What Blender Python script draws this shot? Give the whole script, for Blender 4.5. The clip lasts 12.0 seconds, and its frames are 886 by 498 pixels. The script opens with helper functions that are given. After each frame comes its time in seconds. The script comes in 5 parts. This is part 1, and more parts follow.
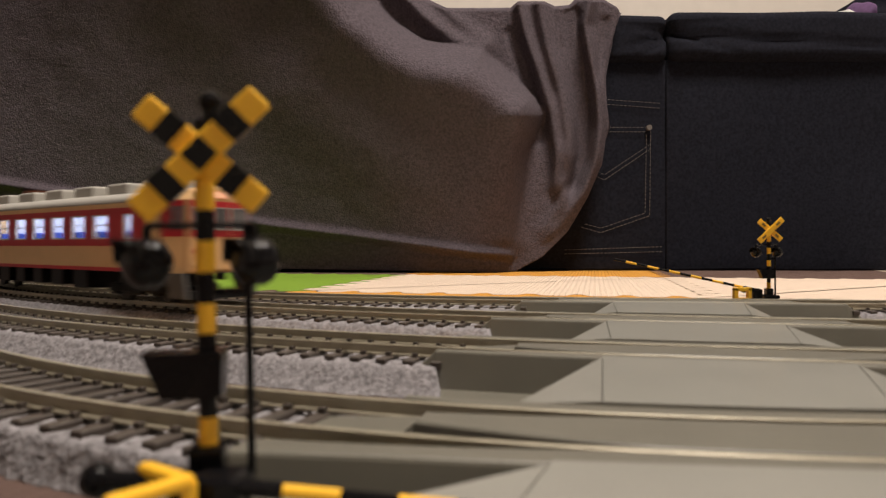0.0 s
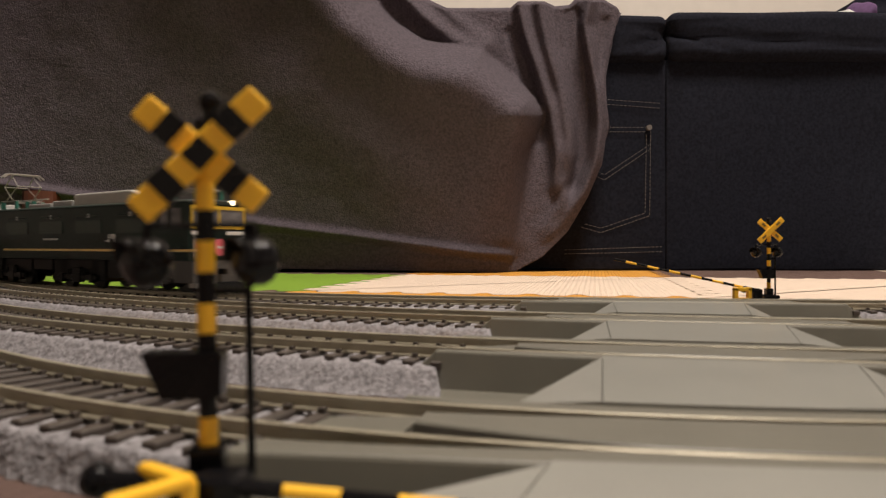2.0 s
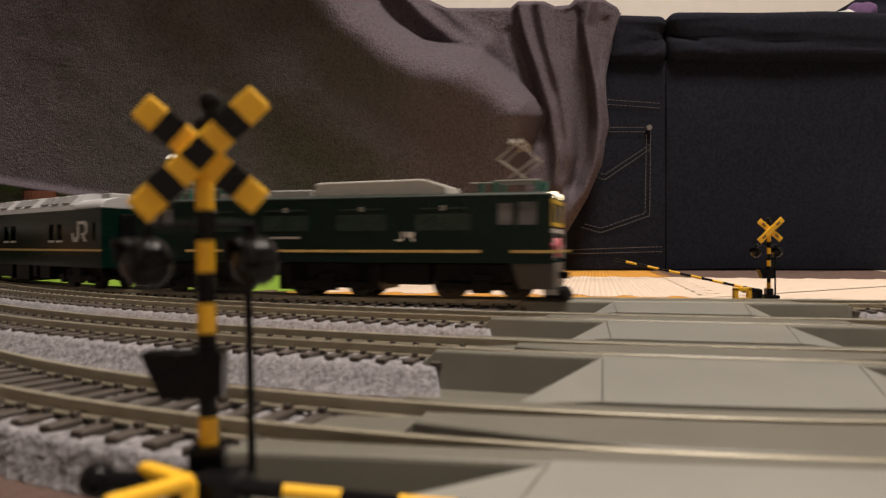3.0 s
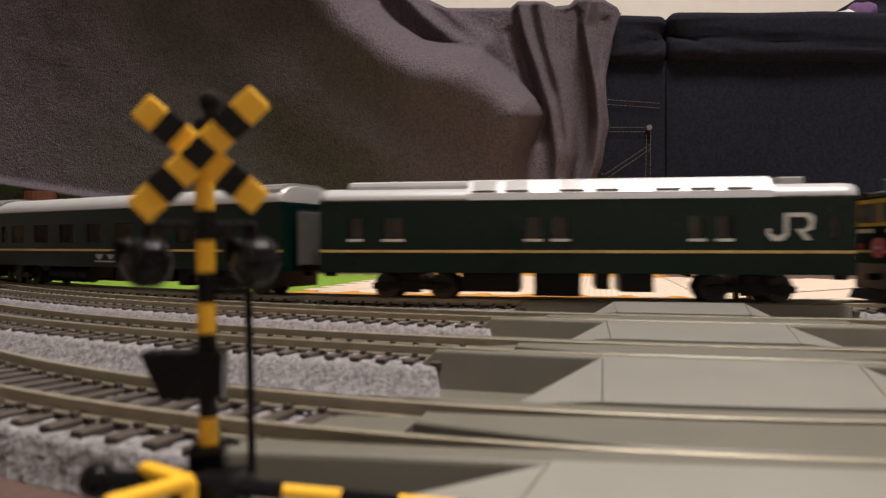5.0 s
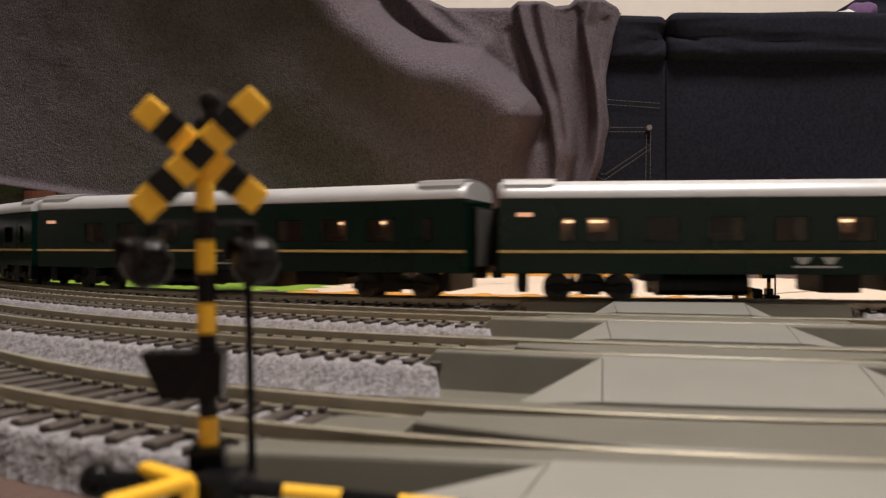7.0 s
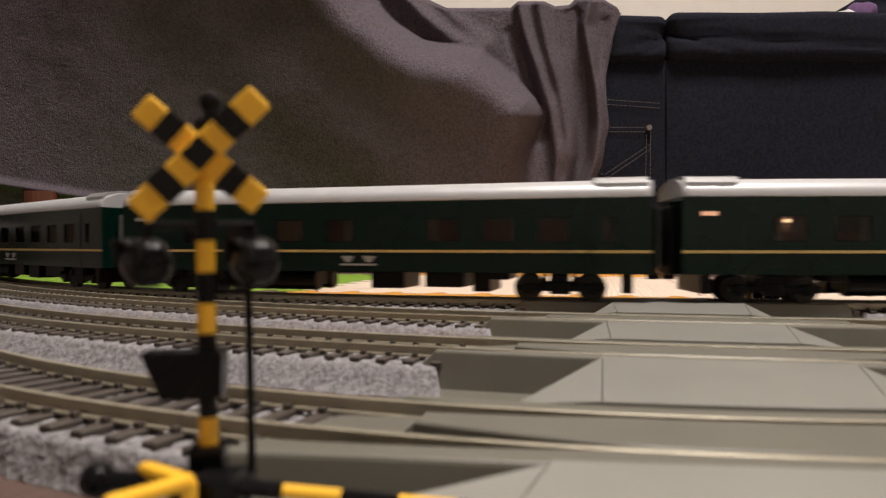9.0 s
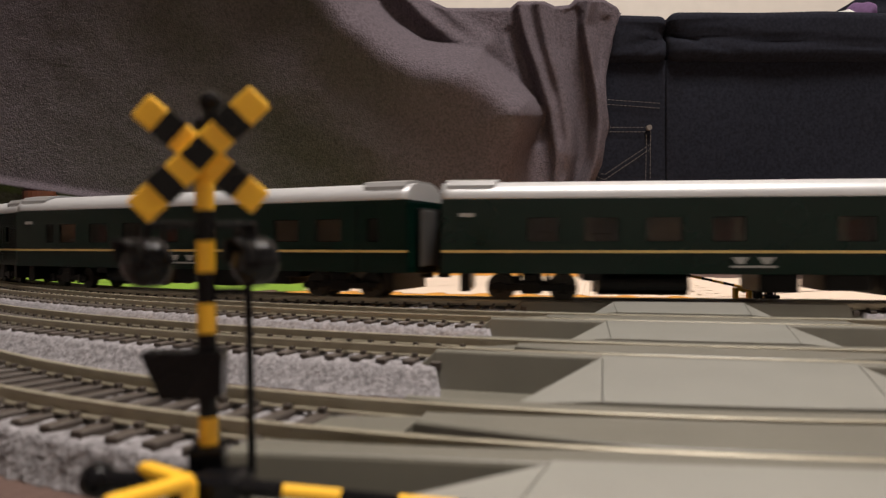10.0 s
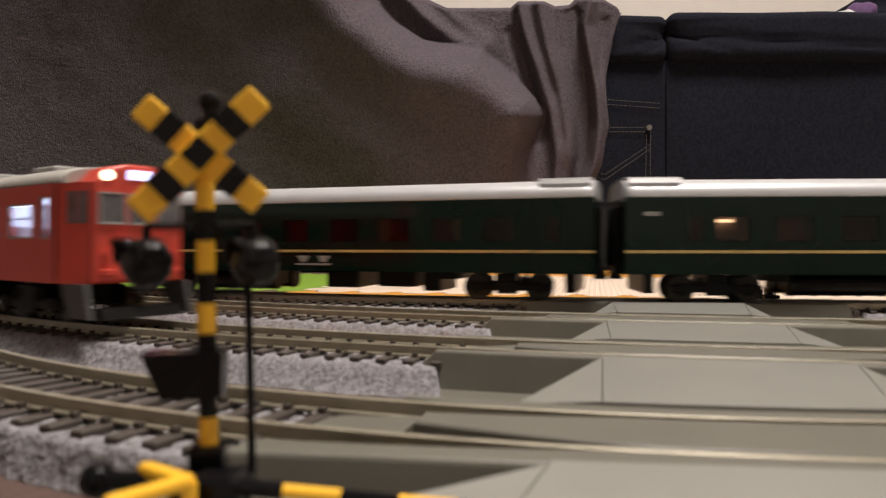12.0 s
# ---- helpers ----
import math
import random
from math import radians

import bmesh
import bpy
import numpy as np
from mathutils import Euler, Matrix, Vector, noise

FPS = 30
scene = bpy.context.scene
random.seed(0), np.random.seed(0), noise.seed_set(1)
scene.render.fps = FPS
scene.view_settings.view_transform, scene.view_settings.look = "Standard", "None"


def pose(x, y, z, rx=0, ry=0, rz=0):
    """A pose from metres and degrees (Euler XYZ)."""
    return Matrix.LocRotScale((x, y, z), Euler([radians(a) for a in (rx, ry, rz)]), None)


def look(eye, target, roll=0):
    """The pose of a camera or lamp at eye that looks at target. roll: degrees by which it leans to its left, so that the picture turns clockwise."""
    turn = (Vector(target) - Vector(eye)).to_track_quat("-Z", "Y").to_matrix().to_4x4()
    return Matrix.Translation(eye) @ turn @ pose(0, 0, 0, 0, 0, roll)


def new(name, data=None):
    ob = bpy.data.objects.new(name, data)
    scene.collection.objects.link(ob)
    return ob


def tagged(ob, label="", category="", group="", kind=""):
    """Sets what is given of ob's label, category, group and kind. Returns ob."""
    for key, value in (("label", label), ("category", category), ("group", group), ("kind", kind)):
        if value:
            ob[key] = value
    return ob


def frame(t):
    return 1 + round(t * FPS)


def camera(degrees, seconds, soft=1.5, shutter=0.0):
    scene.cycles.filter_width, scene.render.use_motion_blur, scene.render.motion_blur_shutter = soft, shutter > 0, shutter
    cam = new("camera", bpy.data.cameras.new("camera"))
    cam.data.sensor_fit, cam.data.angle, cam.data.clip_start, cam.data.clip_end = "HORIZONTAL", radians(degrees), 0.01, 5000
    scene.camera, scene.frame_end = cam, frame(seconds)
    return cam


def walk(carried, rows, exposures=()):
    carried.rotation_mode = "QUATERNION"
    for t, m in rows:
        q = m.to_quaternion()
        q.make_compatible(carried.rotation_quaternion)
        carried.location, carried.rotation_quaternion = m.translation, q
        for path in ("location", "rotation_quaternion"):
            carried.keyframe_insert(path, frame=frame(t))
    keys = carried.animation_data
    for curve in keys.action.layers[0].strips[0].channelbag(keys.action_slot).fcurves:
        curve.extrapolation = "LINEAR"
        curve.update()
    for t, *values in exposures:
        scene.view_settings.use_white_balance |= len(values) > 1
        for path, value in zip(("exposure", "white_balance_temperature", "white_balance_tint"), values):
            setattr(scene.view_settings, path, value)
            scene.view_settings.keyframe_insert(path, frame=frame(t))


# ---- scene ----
cam = camera(65.8, 12.0, soft=1.25, shutter=0.5)
EYE_Z = 0.0338
walk(cam, [(0.0, pose(0, 0, EYE_Z, 89.69, 0, 0)), (12.0, pose(0, 0, EYE_Z, 89.69, 0, 0))],
     exposures=[(0.0, -0.06, 6600, 10), (3.2, -0.06, 6600, 10), (4.6, 0.04, 6300, 10), (12.0, 0.04, 6300, 10)])
cam.data.dof.use_dof = True
cam.data.dof.focus_distance = 0.75
cam.data.dof.aperture_fstop = 34

# ---- light ----
world = bpy.data.worlds.new("room_world")
scene.world = world
world.use_nodes = True
world.node_tree.nodes["Background"].inputs[0].default_value = (1, 0.9, 0.8, 1)
world.node_tree.nodes["Background"].inputs[1].default_value = 0.02
lamp_data = bpy.data.lights.new("ceiling_glow", "AREA")
lamp_data.shape, lamp_data.size, lamp_data.energy, lamp_data.color = "DISK", 0.6, 80, (1, 0.89, 0.79)
lamp = new("ceiling_glow", lamp_data)
lamp.matrix_world = look((0.40, 0.06, 2.3), (0.40, 0.06, 0))


# ---- materials ----
def mat(name, rgb, rough=0.6, metal=0.0, vary=0.15, scale=200.0, bump=0.0, bscale=800.0, spec=0.5, emit=None, strength=1.0, bdist=0.0005):
    m = bpy.data.materials.new(name)
    m.use_nodes = True
    n, l = m.node_tree.nodes, m.node_tree.links
    b = n["Principled BSDF"]
    b.inputs["Roughness"].default_value, b.inputs["Metallic"].default_value = rough, metal
    b.inputs["Specular IOR Level"].default_value = spec
    co = n.new("ShaderNodeTexCoord")
    a = n.new("ShaderNodeTexNoise")
    a.inputs["Scale"].default_value, a.inputs["Detail"].default_value = scale, 5
    l.new(co.outputs["Object"], a.inputs["Vector"])
    r = n.new("ShaderNodeValToRGB")
    r.color_ramp.elements[0].position, r.color_ramp.elements[1].position = 0.3, 0.7
    r.color_ramp.elements[0].color = (*[c * (1 - vary) for c in rgb], 1)
    r.color_ramp.elements[1].color = (*[min(1, c * (1 + vary)) for c in rgb], 1)
    l.new(a.outputs["Fac"], r.inputs["Fac"])
    l.new(r.outputs["Color"], b.inputs["Base Color"])
    if bump:
        a2 = n.new("ShaderNodeTexNoise")
        a2.inputs["Scale"].default_value, a2.inputs["Detail"].default_value = bscale, 3
        l.new(co.outputs["Object"], a2.inputs["Vector"])
        bm_ = n.new("ShaderNodeBump")
        bm_.inputs["Strength"].default_value, bm_.inputs["Distance"].default_value = bump, bdist
        l.new(a2.outputs["Fac"], bm_.inputs["Height"])
        l.new(bm_.outputs["Normal"], b.inputs["Normal"])
    if emit:
        b.inputs["Emission Color"].default_value, b.inputs["Emission Strength"].default_value = (*emit, 1), strength
    return m


M_BALLAST = mat("ballast_grey", (0.235, 0.226, 0.238), 0.95, vary=0.35, scale=700, bump=1.0, bscale=1000, spec=0.2)
M_TIE = mat("tie_brown", (0.06, 0.048, 0.04), 0.6)
M_RAIL = mat("rail_nickel", (0.34, 0.31, 0.235), 0.38, metal=0.25, vary=0.12)
M_PLATE = mat("plate_grey", (0.138, 0.133, 0.110), 0.40, vary=0.06, scale=60, bump=0.1, bscale=3000)
M_YELLOW = mat("sign_yellow", (0.98, 0.54, 0.03), 0.4, vary=0.04)
M_BLACK = mat("black_plastic", (0.005, 0.005, 0.006), 0.2, vary=0.1, spec=0.2)
M_SLAB = mat("slab_grey", (0.258, 0.258, 0.235), 0.28, vary=0.05, scale=70, bump=0.08, bscale=3000)
M_GREEN = mat("coach_green", (0.0018, 0.0125, 0.0090), 0.14, vary=0.05, scale=30, spec=0.28)
M_SILVER = mat("roof_silver", (0.54, 0.55, 0.57), 0.4, metal=0.3, vary=0.04, scale=80)
M_GOLD = mat("stripe_gold", (0.62, 0.45, 0.16), 0.45)
M_RED = mat("railcar_red", (0.58, 0.062, 0.04), 0.4, vary=0.04)
M_CREAM = mat("railcar_cream", (0.66, 0.42, 0.2), 0.4, vary=0.04)
M_CRIMSON = mat("railcar_crimson", (0.42, 0.012, 0.022), 0.4, vary=0.04)
M_DENIM = mat("denim", (0.0115, 0.0125, 0.0190), 0.95, vary=0.35, scale=250, bump=0.5, bscale=2500, spec=0.1)
M_FLEECE = mat("fleece", (0.093, 0.079, 0.092), 1.0, vary=0.26, scale=320, bump=1.0, bscale=520, spec=0.03, bdist=0.0014)
M_WALL = mat("wall_paper", (0.72, 0.67, 0.61), 0.8, vary=0.04, scale=20)
M_BEIGE = mat("mat_beige", (0.88, 0.72, 0.58), 0.75, vary=0.05)
M_ORANGE = mat("mat_orange", (0.75, 0.35, 0.05), 0.75, vary=0.05)
M_LIME = mat("mat_lime", (0.23, 0.40, 0.03), 0.75, vary=0.05)
M_BROWN = mat("mat_brown", (0.14, 0.085, 0.07), 0.8, vary=0.1)


# ---- mesh helpers ----
TALL = ("sleeping_coach", "generator_coach", "electric_locomotive")  # these bodies stand a little higher


def part(name, bm, material, parent=None, label="", smooth=False):
    me = bpy.data.meshes.new(name)
    if parent is not None and parent.name.split(".")[0] in TALL and name not in ("bogie", "roof_grille"):
        for v in bm.verts:
            v.co.z = 0.0238 + (v.co.z - 0.0238) * 1.054
    bmesh.ops.recalc_face_normals(bm, faces=bm.faces)
    if smooth:
        for f in bm.faces:
            f.smooth = True
    bm.to_mesh(me)
    bm.free()
    me.materials.append(material)
    ob = new(name, me)
    if parent:
        ob.parent = parent
    if label:
        ob["label"] = label
    return ob


def box(x0, x1, y0, y1, z0, z1, bevel=0.0, bm=None, seg=2):
    own = bmesh.new()
    bmesh.ops.create_cube(own, size=1)
    for v in own.verts:
        v.co = Vector(((x0 + x1) / 2 + v.co.x * (x1 - x0), (y0 + y1) / 2 + v.co.y * (y1 - y0), (z0 + z1) / 2 + v.co.z * (z1 - z0)))
    if bevel:
        bmesh.ops.bevel(own, geom=own.edges[:], offset=bevel, segments=seg, profile=0.5, affect="EDGES")
    return join(bm, own)


def join(bm, own):
    if bm is None:
        return own
    me = bpy.data.meshes.new("tmp")
    own.to_mesh(me)
    own.free()
    bm.from_mesh(me)
    bpy.data.meshes.remove(me)
    return bm


def tube(a, b, r, bm=None, n=12, r2=None):
    own = bmesh.new()
    a, b = Vector(a), Vector(b)
    d = b - a
    m = Matrix.Translation((a + b) / 2) @ d.to_track_quat("Z", "Y").to_matrix().to_4x4()
    bmesh.ops.create_cone(own, cap_ends=True, segments=n, radius1=r, radius2=r if r2 is None else r2, depth=d.length, matrix=m)
    return join(bm, own)


def prism(outline, y0, y1, bm=None, plane="xz"):
    """An outline drawn in one plane, made solid between y0 and y1 across it."""
    own = bmesh.new()
    put = {"xz": lambda u, v, w: (u, w, v), "yz": lambda u, v, w: (w, u, v), "xy": lambda u, v, w: (u, v, w)}[plane]
    lo = [own.verts.new(put(u, v, y0)) for u, v in outline]
    hi = [own.verts.new(put(u, v, y1)) for u, v in outline]
    own.faces.new(lo)
    own.faces.new(hi[::-1])
    for i in range(len(lo)):
        j = (i + 1) % len(lo)
        own.faces.new((lo[i], lo[j], hi[j], hi[i]))
    return join(bm, own)



def glass(name, tint=(0.85, 0.88, 0.9)):
    m = bpy.data.materials.new(name)
    m.use_nodes = True
    n, l = m.node_tree.nodes, m.node_tree.links
    n.remove(n["Principled BSDF"])
    t, g, x = n.new("ShaderNodeBsdfTransparent"), n.new("ShaderNodeBsdfGlossy"), n.new("ShaderNodeMixShader")
    t.inputs["Color"].default_value = (*tint, 1)
    g.inputs["Roughness"].default_value = 0.05
    x.inputs[0].default_value = 0.03
    l.new(t.outputs[0], x.inputs[1])
    l.new(g.outputs[0], x.inputs[2])
    l.new(x.outputs[0], n["Material Output"].inputs["Surface"])
    return m


M_GLASS = glass("window_glass", (0.6, 0.58, 0.55))
M_GLASS_CLEAR = glass("clear_glass")
M_DARKGREY = mat("chassis_black", (0.004, 0.004, 0.004), 0.4, vary=0.3, spec=0.15)
M_STEEL = mat("wheel_steel", (0.035, 0.033, 0.03), 0.45, metal=0.7)
M_GREY = mat("model_grey", (0.32, 0.32, 0.31), 0.5, vary=0.06)
M_ROOFUNIT = mat("roof_unit_silver", (0.26, 0.26, 0.265), 0.42, metal=0.2, vary=0.05)
M_LOUVRE = mat("louvre_green", (0.010, 0.026, 0.019), 0.15, vary=0.4, scale=350)
M_SKIRT = mat("skirt_grey", (0.06, 0.06, 0.06), 0.5, vary=0.08)
M_GANGWAY = mat("gangway_grey", (0.075, 0.075, 0.074), 0.5, vary=0.1)
M_ROOFGREY = mat("roof_grey", (0.40, 0.39, 0.36), 0.55, vary=0.06)
M_ROOFDARK = mat("roof_dark_green", (0.010, 0.020, 0.016), 0.5, vary=0.1)
M_TURQ = mat("insulator_green", (0.03, 0.16, 0.12), 0.5)
M_PANTO = mat("pantograph_silver", (0.42, 0.41, 0.38), 0.35, metal=0.7)
M_PINK = mat("headmark_pink", (0.62, 0.12, 0.16), 0.4)
M_WHITE = mat("white_print", (0.62, 0.62, 0.6), 0.5)
M_TRIMYELLOW = mat("trim_yellow", (0.62, 0.42, 0.03), 0.45)
M_WOODIN = mat("cabin_brown", (0.11, 0.062, 0.045), 0.5, vary=0.3, scale=60)
M_CURTAIN_RED = mat("curtain_red", (0.22, 0.03, 0.025), 0.8, vary=0.3)
M_CURTAIN = mat("curtain_beige", (0.32, 0.24, 0.19), 0.8, vary=0.2)
M_SEATBLUE = mat("seat_blue", (0.03, 0.06, 0.30), 0.7)
M_CABINGREY = mat("cabin_grey", (0.45, 0.45, 0.47), 0.6)
M_WARMGLOW = mat("cabin_lamp_warm", (0.8, 0.5, 0.25), emit=(1, 0.62, 0.36), strength=5)
M_COLDGLOW = mat("cabin_lamp_white", (0.9, 0.9, 0.9), emit=(0.72, 0.76, 1.0), strength=6)
M_HEADLAMP = mat("headlamp_warm", (1, 0.9, 0.7), emit=(1, 0.82, 0.55), strength=4)
M_SIGNGLOW = mat("destination_glow", (0.9, 0.9, 1), emit=(0.52, 0.58, 1.0), strength=2.2)
M_SIGNDIM = mat("destination_dim", (0.8, 0.5, 0.35), emit=(1, 0.45, 0.25), strength=0.5)
M_LENS = mat("lamp_lens", (0.012, 0.011, 0.012), 0.15, vary=0.05)
M_STITCH = mat("stitch_thread", (0.13, 0.118, 0.11), 0.9)
M_LEGWOOD = mat("leg_wood", (0.10, 0.03, 0.018), 0.35, vary=0.2, scale=40)
M_LAMPSHADE = mat("lamp_diffuser", (0.9, 0.88, 0.84), 0.6, emit=(1, 0.9, 0.78), strength=4)


def ribbed(m, scale, strength, turn):
    n, l = m.node_tree.nodes, m.node_tree.links
    b = n["Principled BSDF"]
    co, w, bp, mp = n.new("ShaderNodeTexCoord"), n.new("ShaderNodeTexWave"), n.new("ShaderNodeBump"), n.new("ShaderNodeMapping")
    mp.inputs["Rotation"].default_value[2] = turn
    w.inputs["Scale"].default_value = scale
    w.inputs["Distortion"].default_value = 1.0
    w.inputs["Detail Scale"].default_value = 300
    bp.inputs["Strength"].default_value, bp.inputs["Distance"].default_value = strength, 0.003
    l.new(co.outputs["Object"], mp.inputs["Vector"])
    l.new(mp.outputs["Vector"], w.inputs["Vector"])
    l.new(w.outputs["Fac"], bp.inputs["Height"])
    l.new(bp.outputs["Normal"], b.inputs["Normal"])


for m_ in (M_BEIGE, M_ORANGE, M_LIME, M_BROWN):
    ribbed(m_, 80, 0.6, 0)


def thing(name, label, category, group="", m=None):
    ob = new(name)
    ob.empty_display_size = 0.005
    if m is not None:
        ob.matrix_world = m
    return tagged(ob, label, category, group)


def raw(name, verts, faces, material, parent=None, smooth=False):
    me = bpy.data.meshes.new(name)
    me.from_pydata(verts, [], faces)
    me.materials.append(material)
    if smooth:
        me.polygons.foreach_set("use_smooth", [True] * len(me.polygons))
    ob = new(name, me)
    if parent:
        ob.parent = parent
    return ob


# ---- the line of the tracks ----
# start of the bend, its radius, the level stretch's distance, and the bend's angle
# (the far track goes on with a tighter bend of TIGHT_R up to TIGHT_CAP)
TRACKS = ((0.0770, 0.2900, 0.0836, 38), (0.1796, 0.5791, 0.1415, 40), (0.2448, 0.7417, 0.2032, 46), (0.2945, 1.5084, 0.2852, 10.64))
RAIL_Z = 0.010
GAUGE = 0.0165
BACK_R = 0.5
TIGHT_R, TIGHT_CAP = 0.62, 46


def on_track(k, s, side=0.0):
    """Place and heading at s metres along track k; side: metres to its far side. It bends away, then back to level."""
    x0, r, y0, cap = TRACKS[k]
    if s >= 0:
        return x0 + s, y0 + side, 0.0
    c = radians(cap)
    a = -s / r
    if a <= c:
        return x0 - (r - side) * math.sin(a), y0 + r - (r - side) * math.cos(a), -a
    px, py = x0 - r * math.sin(c), y0 + r - r * math.cos(c)
    over = -s - c * r
    if k == 3:
        c2 = radians(TIGHT_CAP)
        a = c + over / TIGHT_R
        if a <= c2:
            return px - TIGHT_R * (math.sin(a) - math.sin(c)) + side * math.sin(a), py + TIGHT_R * (math.cos(c) - math.cos(a)) + side * math.cos(a), -a
        px, py = px - TIGHT_R * (math.sin(c2) - math.sin(c)), py + TIGHT_R * (math.cos(c) - math.cos(c2))
        over -= (c2 - c) * TIGHT_R
        c = c2
    b = c - over / BACK_R
    rest = 0.0
    if b < 0:
        rest, b = -b * BACK_R, 0.0
    # the bend back has its centre on the near side
    ox, oy = px - BACK_R * math.sin(c), py - BACK_R * math.cos(c)
    return ox + (BACK_R + side) * math.sin(b) - rest, oy + (BACK_R + side) * math.cos(b), -b


def sweep(k, s0, s1, step, profile, bm=None):
    own = bmesh.new()
    n = max(1, round((s1 - s0) / step))
    rings = []
    for i in range(n + 1):
        s = s0 + (s1 - s0) * i / n
        rings.append([own.verts.new((*on_track(k, s, u)[:2], z)) for u, z in profile])
    q = len(profile)
    for a, b in zip(rings, rings[1:]):
        for j in range(q):
            own.faces.new((a[j], a[(j + 1) % q], b[(j + 1) % q], b[j]))
    own.faces.new(rings[0])
    own.faces.new(rings[-1][::-1])
    return join(bm, own)


def s_at_x(k, x):
    lo, hi = -0.7, 0.6
    for _ in range(40):
        mid = (lo + hi) / 2
        lo, hi = (mid, hi) if on_track(k, mid)[0] < x else (lo, mid)
    return lo


# ---- room ----
tagged(part("floor", box(-4.0, 2.8, -2.5, 1.9, -0.05, -0.0095), M_BROWN), kind="structure")
tagged(part("wall_north", box(-4.0, 2.8, 1.8, 1.9, -0.0095, 2.4), M_WALL), kind="structure")
tagged(part("wall_south", box(-4.0, 2.8, -2.6, -2.5, -0.0095, 2.4), M_WALL), kind="structure")
tagged(part("wall_west", box(-4.1, -4.0, -2.6, 1.9, -0.0095, 2.4), M_WALL), kind="structure")
tagged(part("wall_east", box(2.8, 2.9, -2.6, 1.9, -0.0095, 2.4), M_WALL), kind="structure")
tagged(part("ceiling", box(-4.1, 2.9, -2.6, 1.9, 2.4, 2.5), M_WALL), kind="structure")
# unseen fixture: only overhead light is inferred, its form and place are assumed
fixture = thing("ceiling_lamp", "round white ceiling lamp with a warm glowing diffuser", "lamp", m=pose(0.40, 0.06, 2.4))
part("base_plate", tube((0, 0, -0.03), (0, 0, 0), 0.2, n=40), M_WHITE, fixture)
part("diffuser", tube((0, 0, -0.075), (0, 0, -0.03), 0.27, n=40, r2=0.3), M_LAMPSHADE, fixture, "warm glowing plastic diffuser")

# foam mats, laid in rows turned a little against the tracks
PITCH = 0.29


def mat_outline():
    def wave(t):
        q = (t * 9) % 1
        return 0.007 * (1 if 0.14 < q < 0.52 else -1)
    n = 54
    e = [(i / n * PITCH, wave((i + 0.5) / n)) for i in range(n + 1)]
    e[0], e[-1] = (0, 0), (PITCH, 0)
    g = 0.0014
    out = [(x, w + g) for x, w in e[:-1]]
    out += [(PITCH + w - g, y) for y, w in e[:-1]]
    out += [(x, PITCH + w - g) for x, w in e[::-1][:-1]]
    out += [(w + g, y) for y, w in e[::-1][:-1]]
    return out


MAT_COLOURS = {(0, 0): 0, (0, 1): 1, (1, 0): 0, (1, 1): 3, (2, 0): 0, (2, 1): 0, (-1, 0): 2, (-1, 1): 3, (-2, 0): 2, (-2, 1): 3, (0, -1): 1, (1, -1): 0, (2, -1): 0}
MAT_KINDS = ((M_BEIGE, "beige"), (M_ORANGE, "orange"), (M_LIME, "lime green"), (M_BROWN, "dark brown"))
mat_meshes = {}
for i in range(-4, 5):
    for j in range(-3, 2):
        material, word = MAT_KINDS[MAT_COLOURS.get((i, j), 3)]
        if word not in mat_meshes:
            e = part("foam_mat", prism(mat_outline(), -0.0095, 0.0, plane="xy"), material)
            mat_meshes[word] = e.data
        else:
            e = new("foam_mat", mat_meshes[word])
        tagged(e, word + " ribbed foam jigsaw mat lying on the floor", "floor mat", "jigsaw mats on the floor")
        e.matrix_world = pose(0, 0, 0, 0, 0, -12.5) @ pose(0.077 - PITCH + PITCH * i, 0.472 + PITCH * j, 0)

# ---- sofa ----
SY = 0.900
PX = SY / 1212


def at(x, y):
    """Place on the sofa's front plane seen through a point of the picture plane."""
    return (x - 784) * PX, EYE_Z - (y - 434.5) * PX


sofa = thing("sofa", "low sofa in dark blue denim with stitched pockets", "sofa", m=pose(0, SY, 0))


def soft_box(x0, x1, y0, y1, z0, z1, r, amp, seed, cuts=0.02, creases=()):
    bm = bmesh.new()
    bmesh.ops.create_cube(bm, size=1)
    for v in bm.verts:
        v.co = Vector(((x0 + x1) / 2 + v.co.x * (x1 - x0), (y0 + y1) / 2 + v.co.y * (y1 - y0), (z0 + z1) / 2 + v.co.z * (z1 - z0)))
    bmesh.ops.bevel(bm, geom=bm.edges[:], offset=r, segments=4, profile=0.5, affect="EDGES")
    for axis, a, b in ((0, x0, x1), (2, z0, z1)):
        n = int((b - a) / cuts)
        for i in range(1, n):
            co, no = [0, 0, 0], [0, 0, 0]
            co[axis], no[axis] = a + (b - a) * i / n, 1
            bmesh.ops.bisect_plane(bm, geom=bm.verts[:] + bm.edges[:] + bm.faces[:], plane_co=co, plane_no=no)
    for v in bm.verts:
        p = v.co * 9 + Vector((seed, 0, 0))
        v.co += Vector((0, noise.noise(p), 0.6 * noise.noise(p + Vector((5, 3, 1))))) * amp
        for cx, cz, dx, dz, reach, depth in creases:
            along = (v.co.x - cx) * dx + (v.co.z - cz) * dz
            across = (v.co.x - cx) * dz - (v.co.z - cz) * dx
            if y1 - v.co.y > 0.5 * (y1 - y0) and along > -0.004:
                v.co.y += depth * math.exp(-(across / 0.0035) ** 2 - (max(along, 0) / reach) ** 2)
    return bm


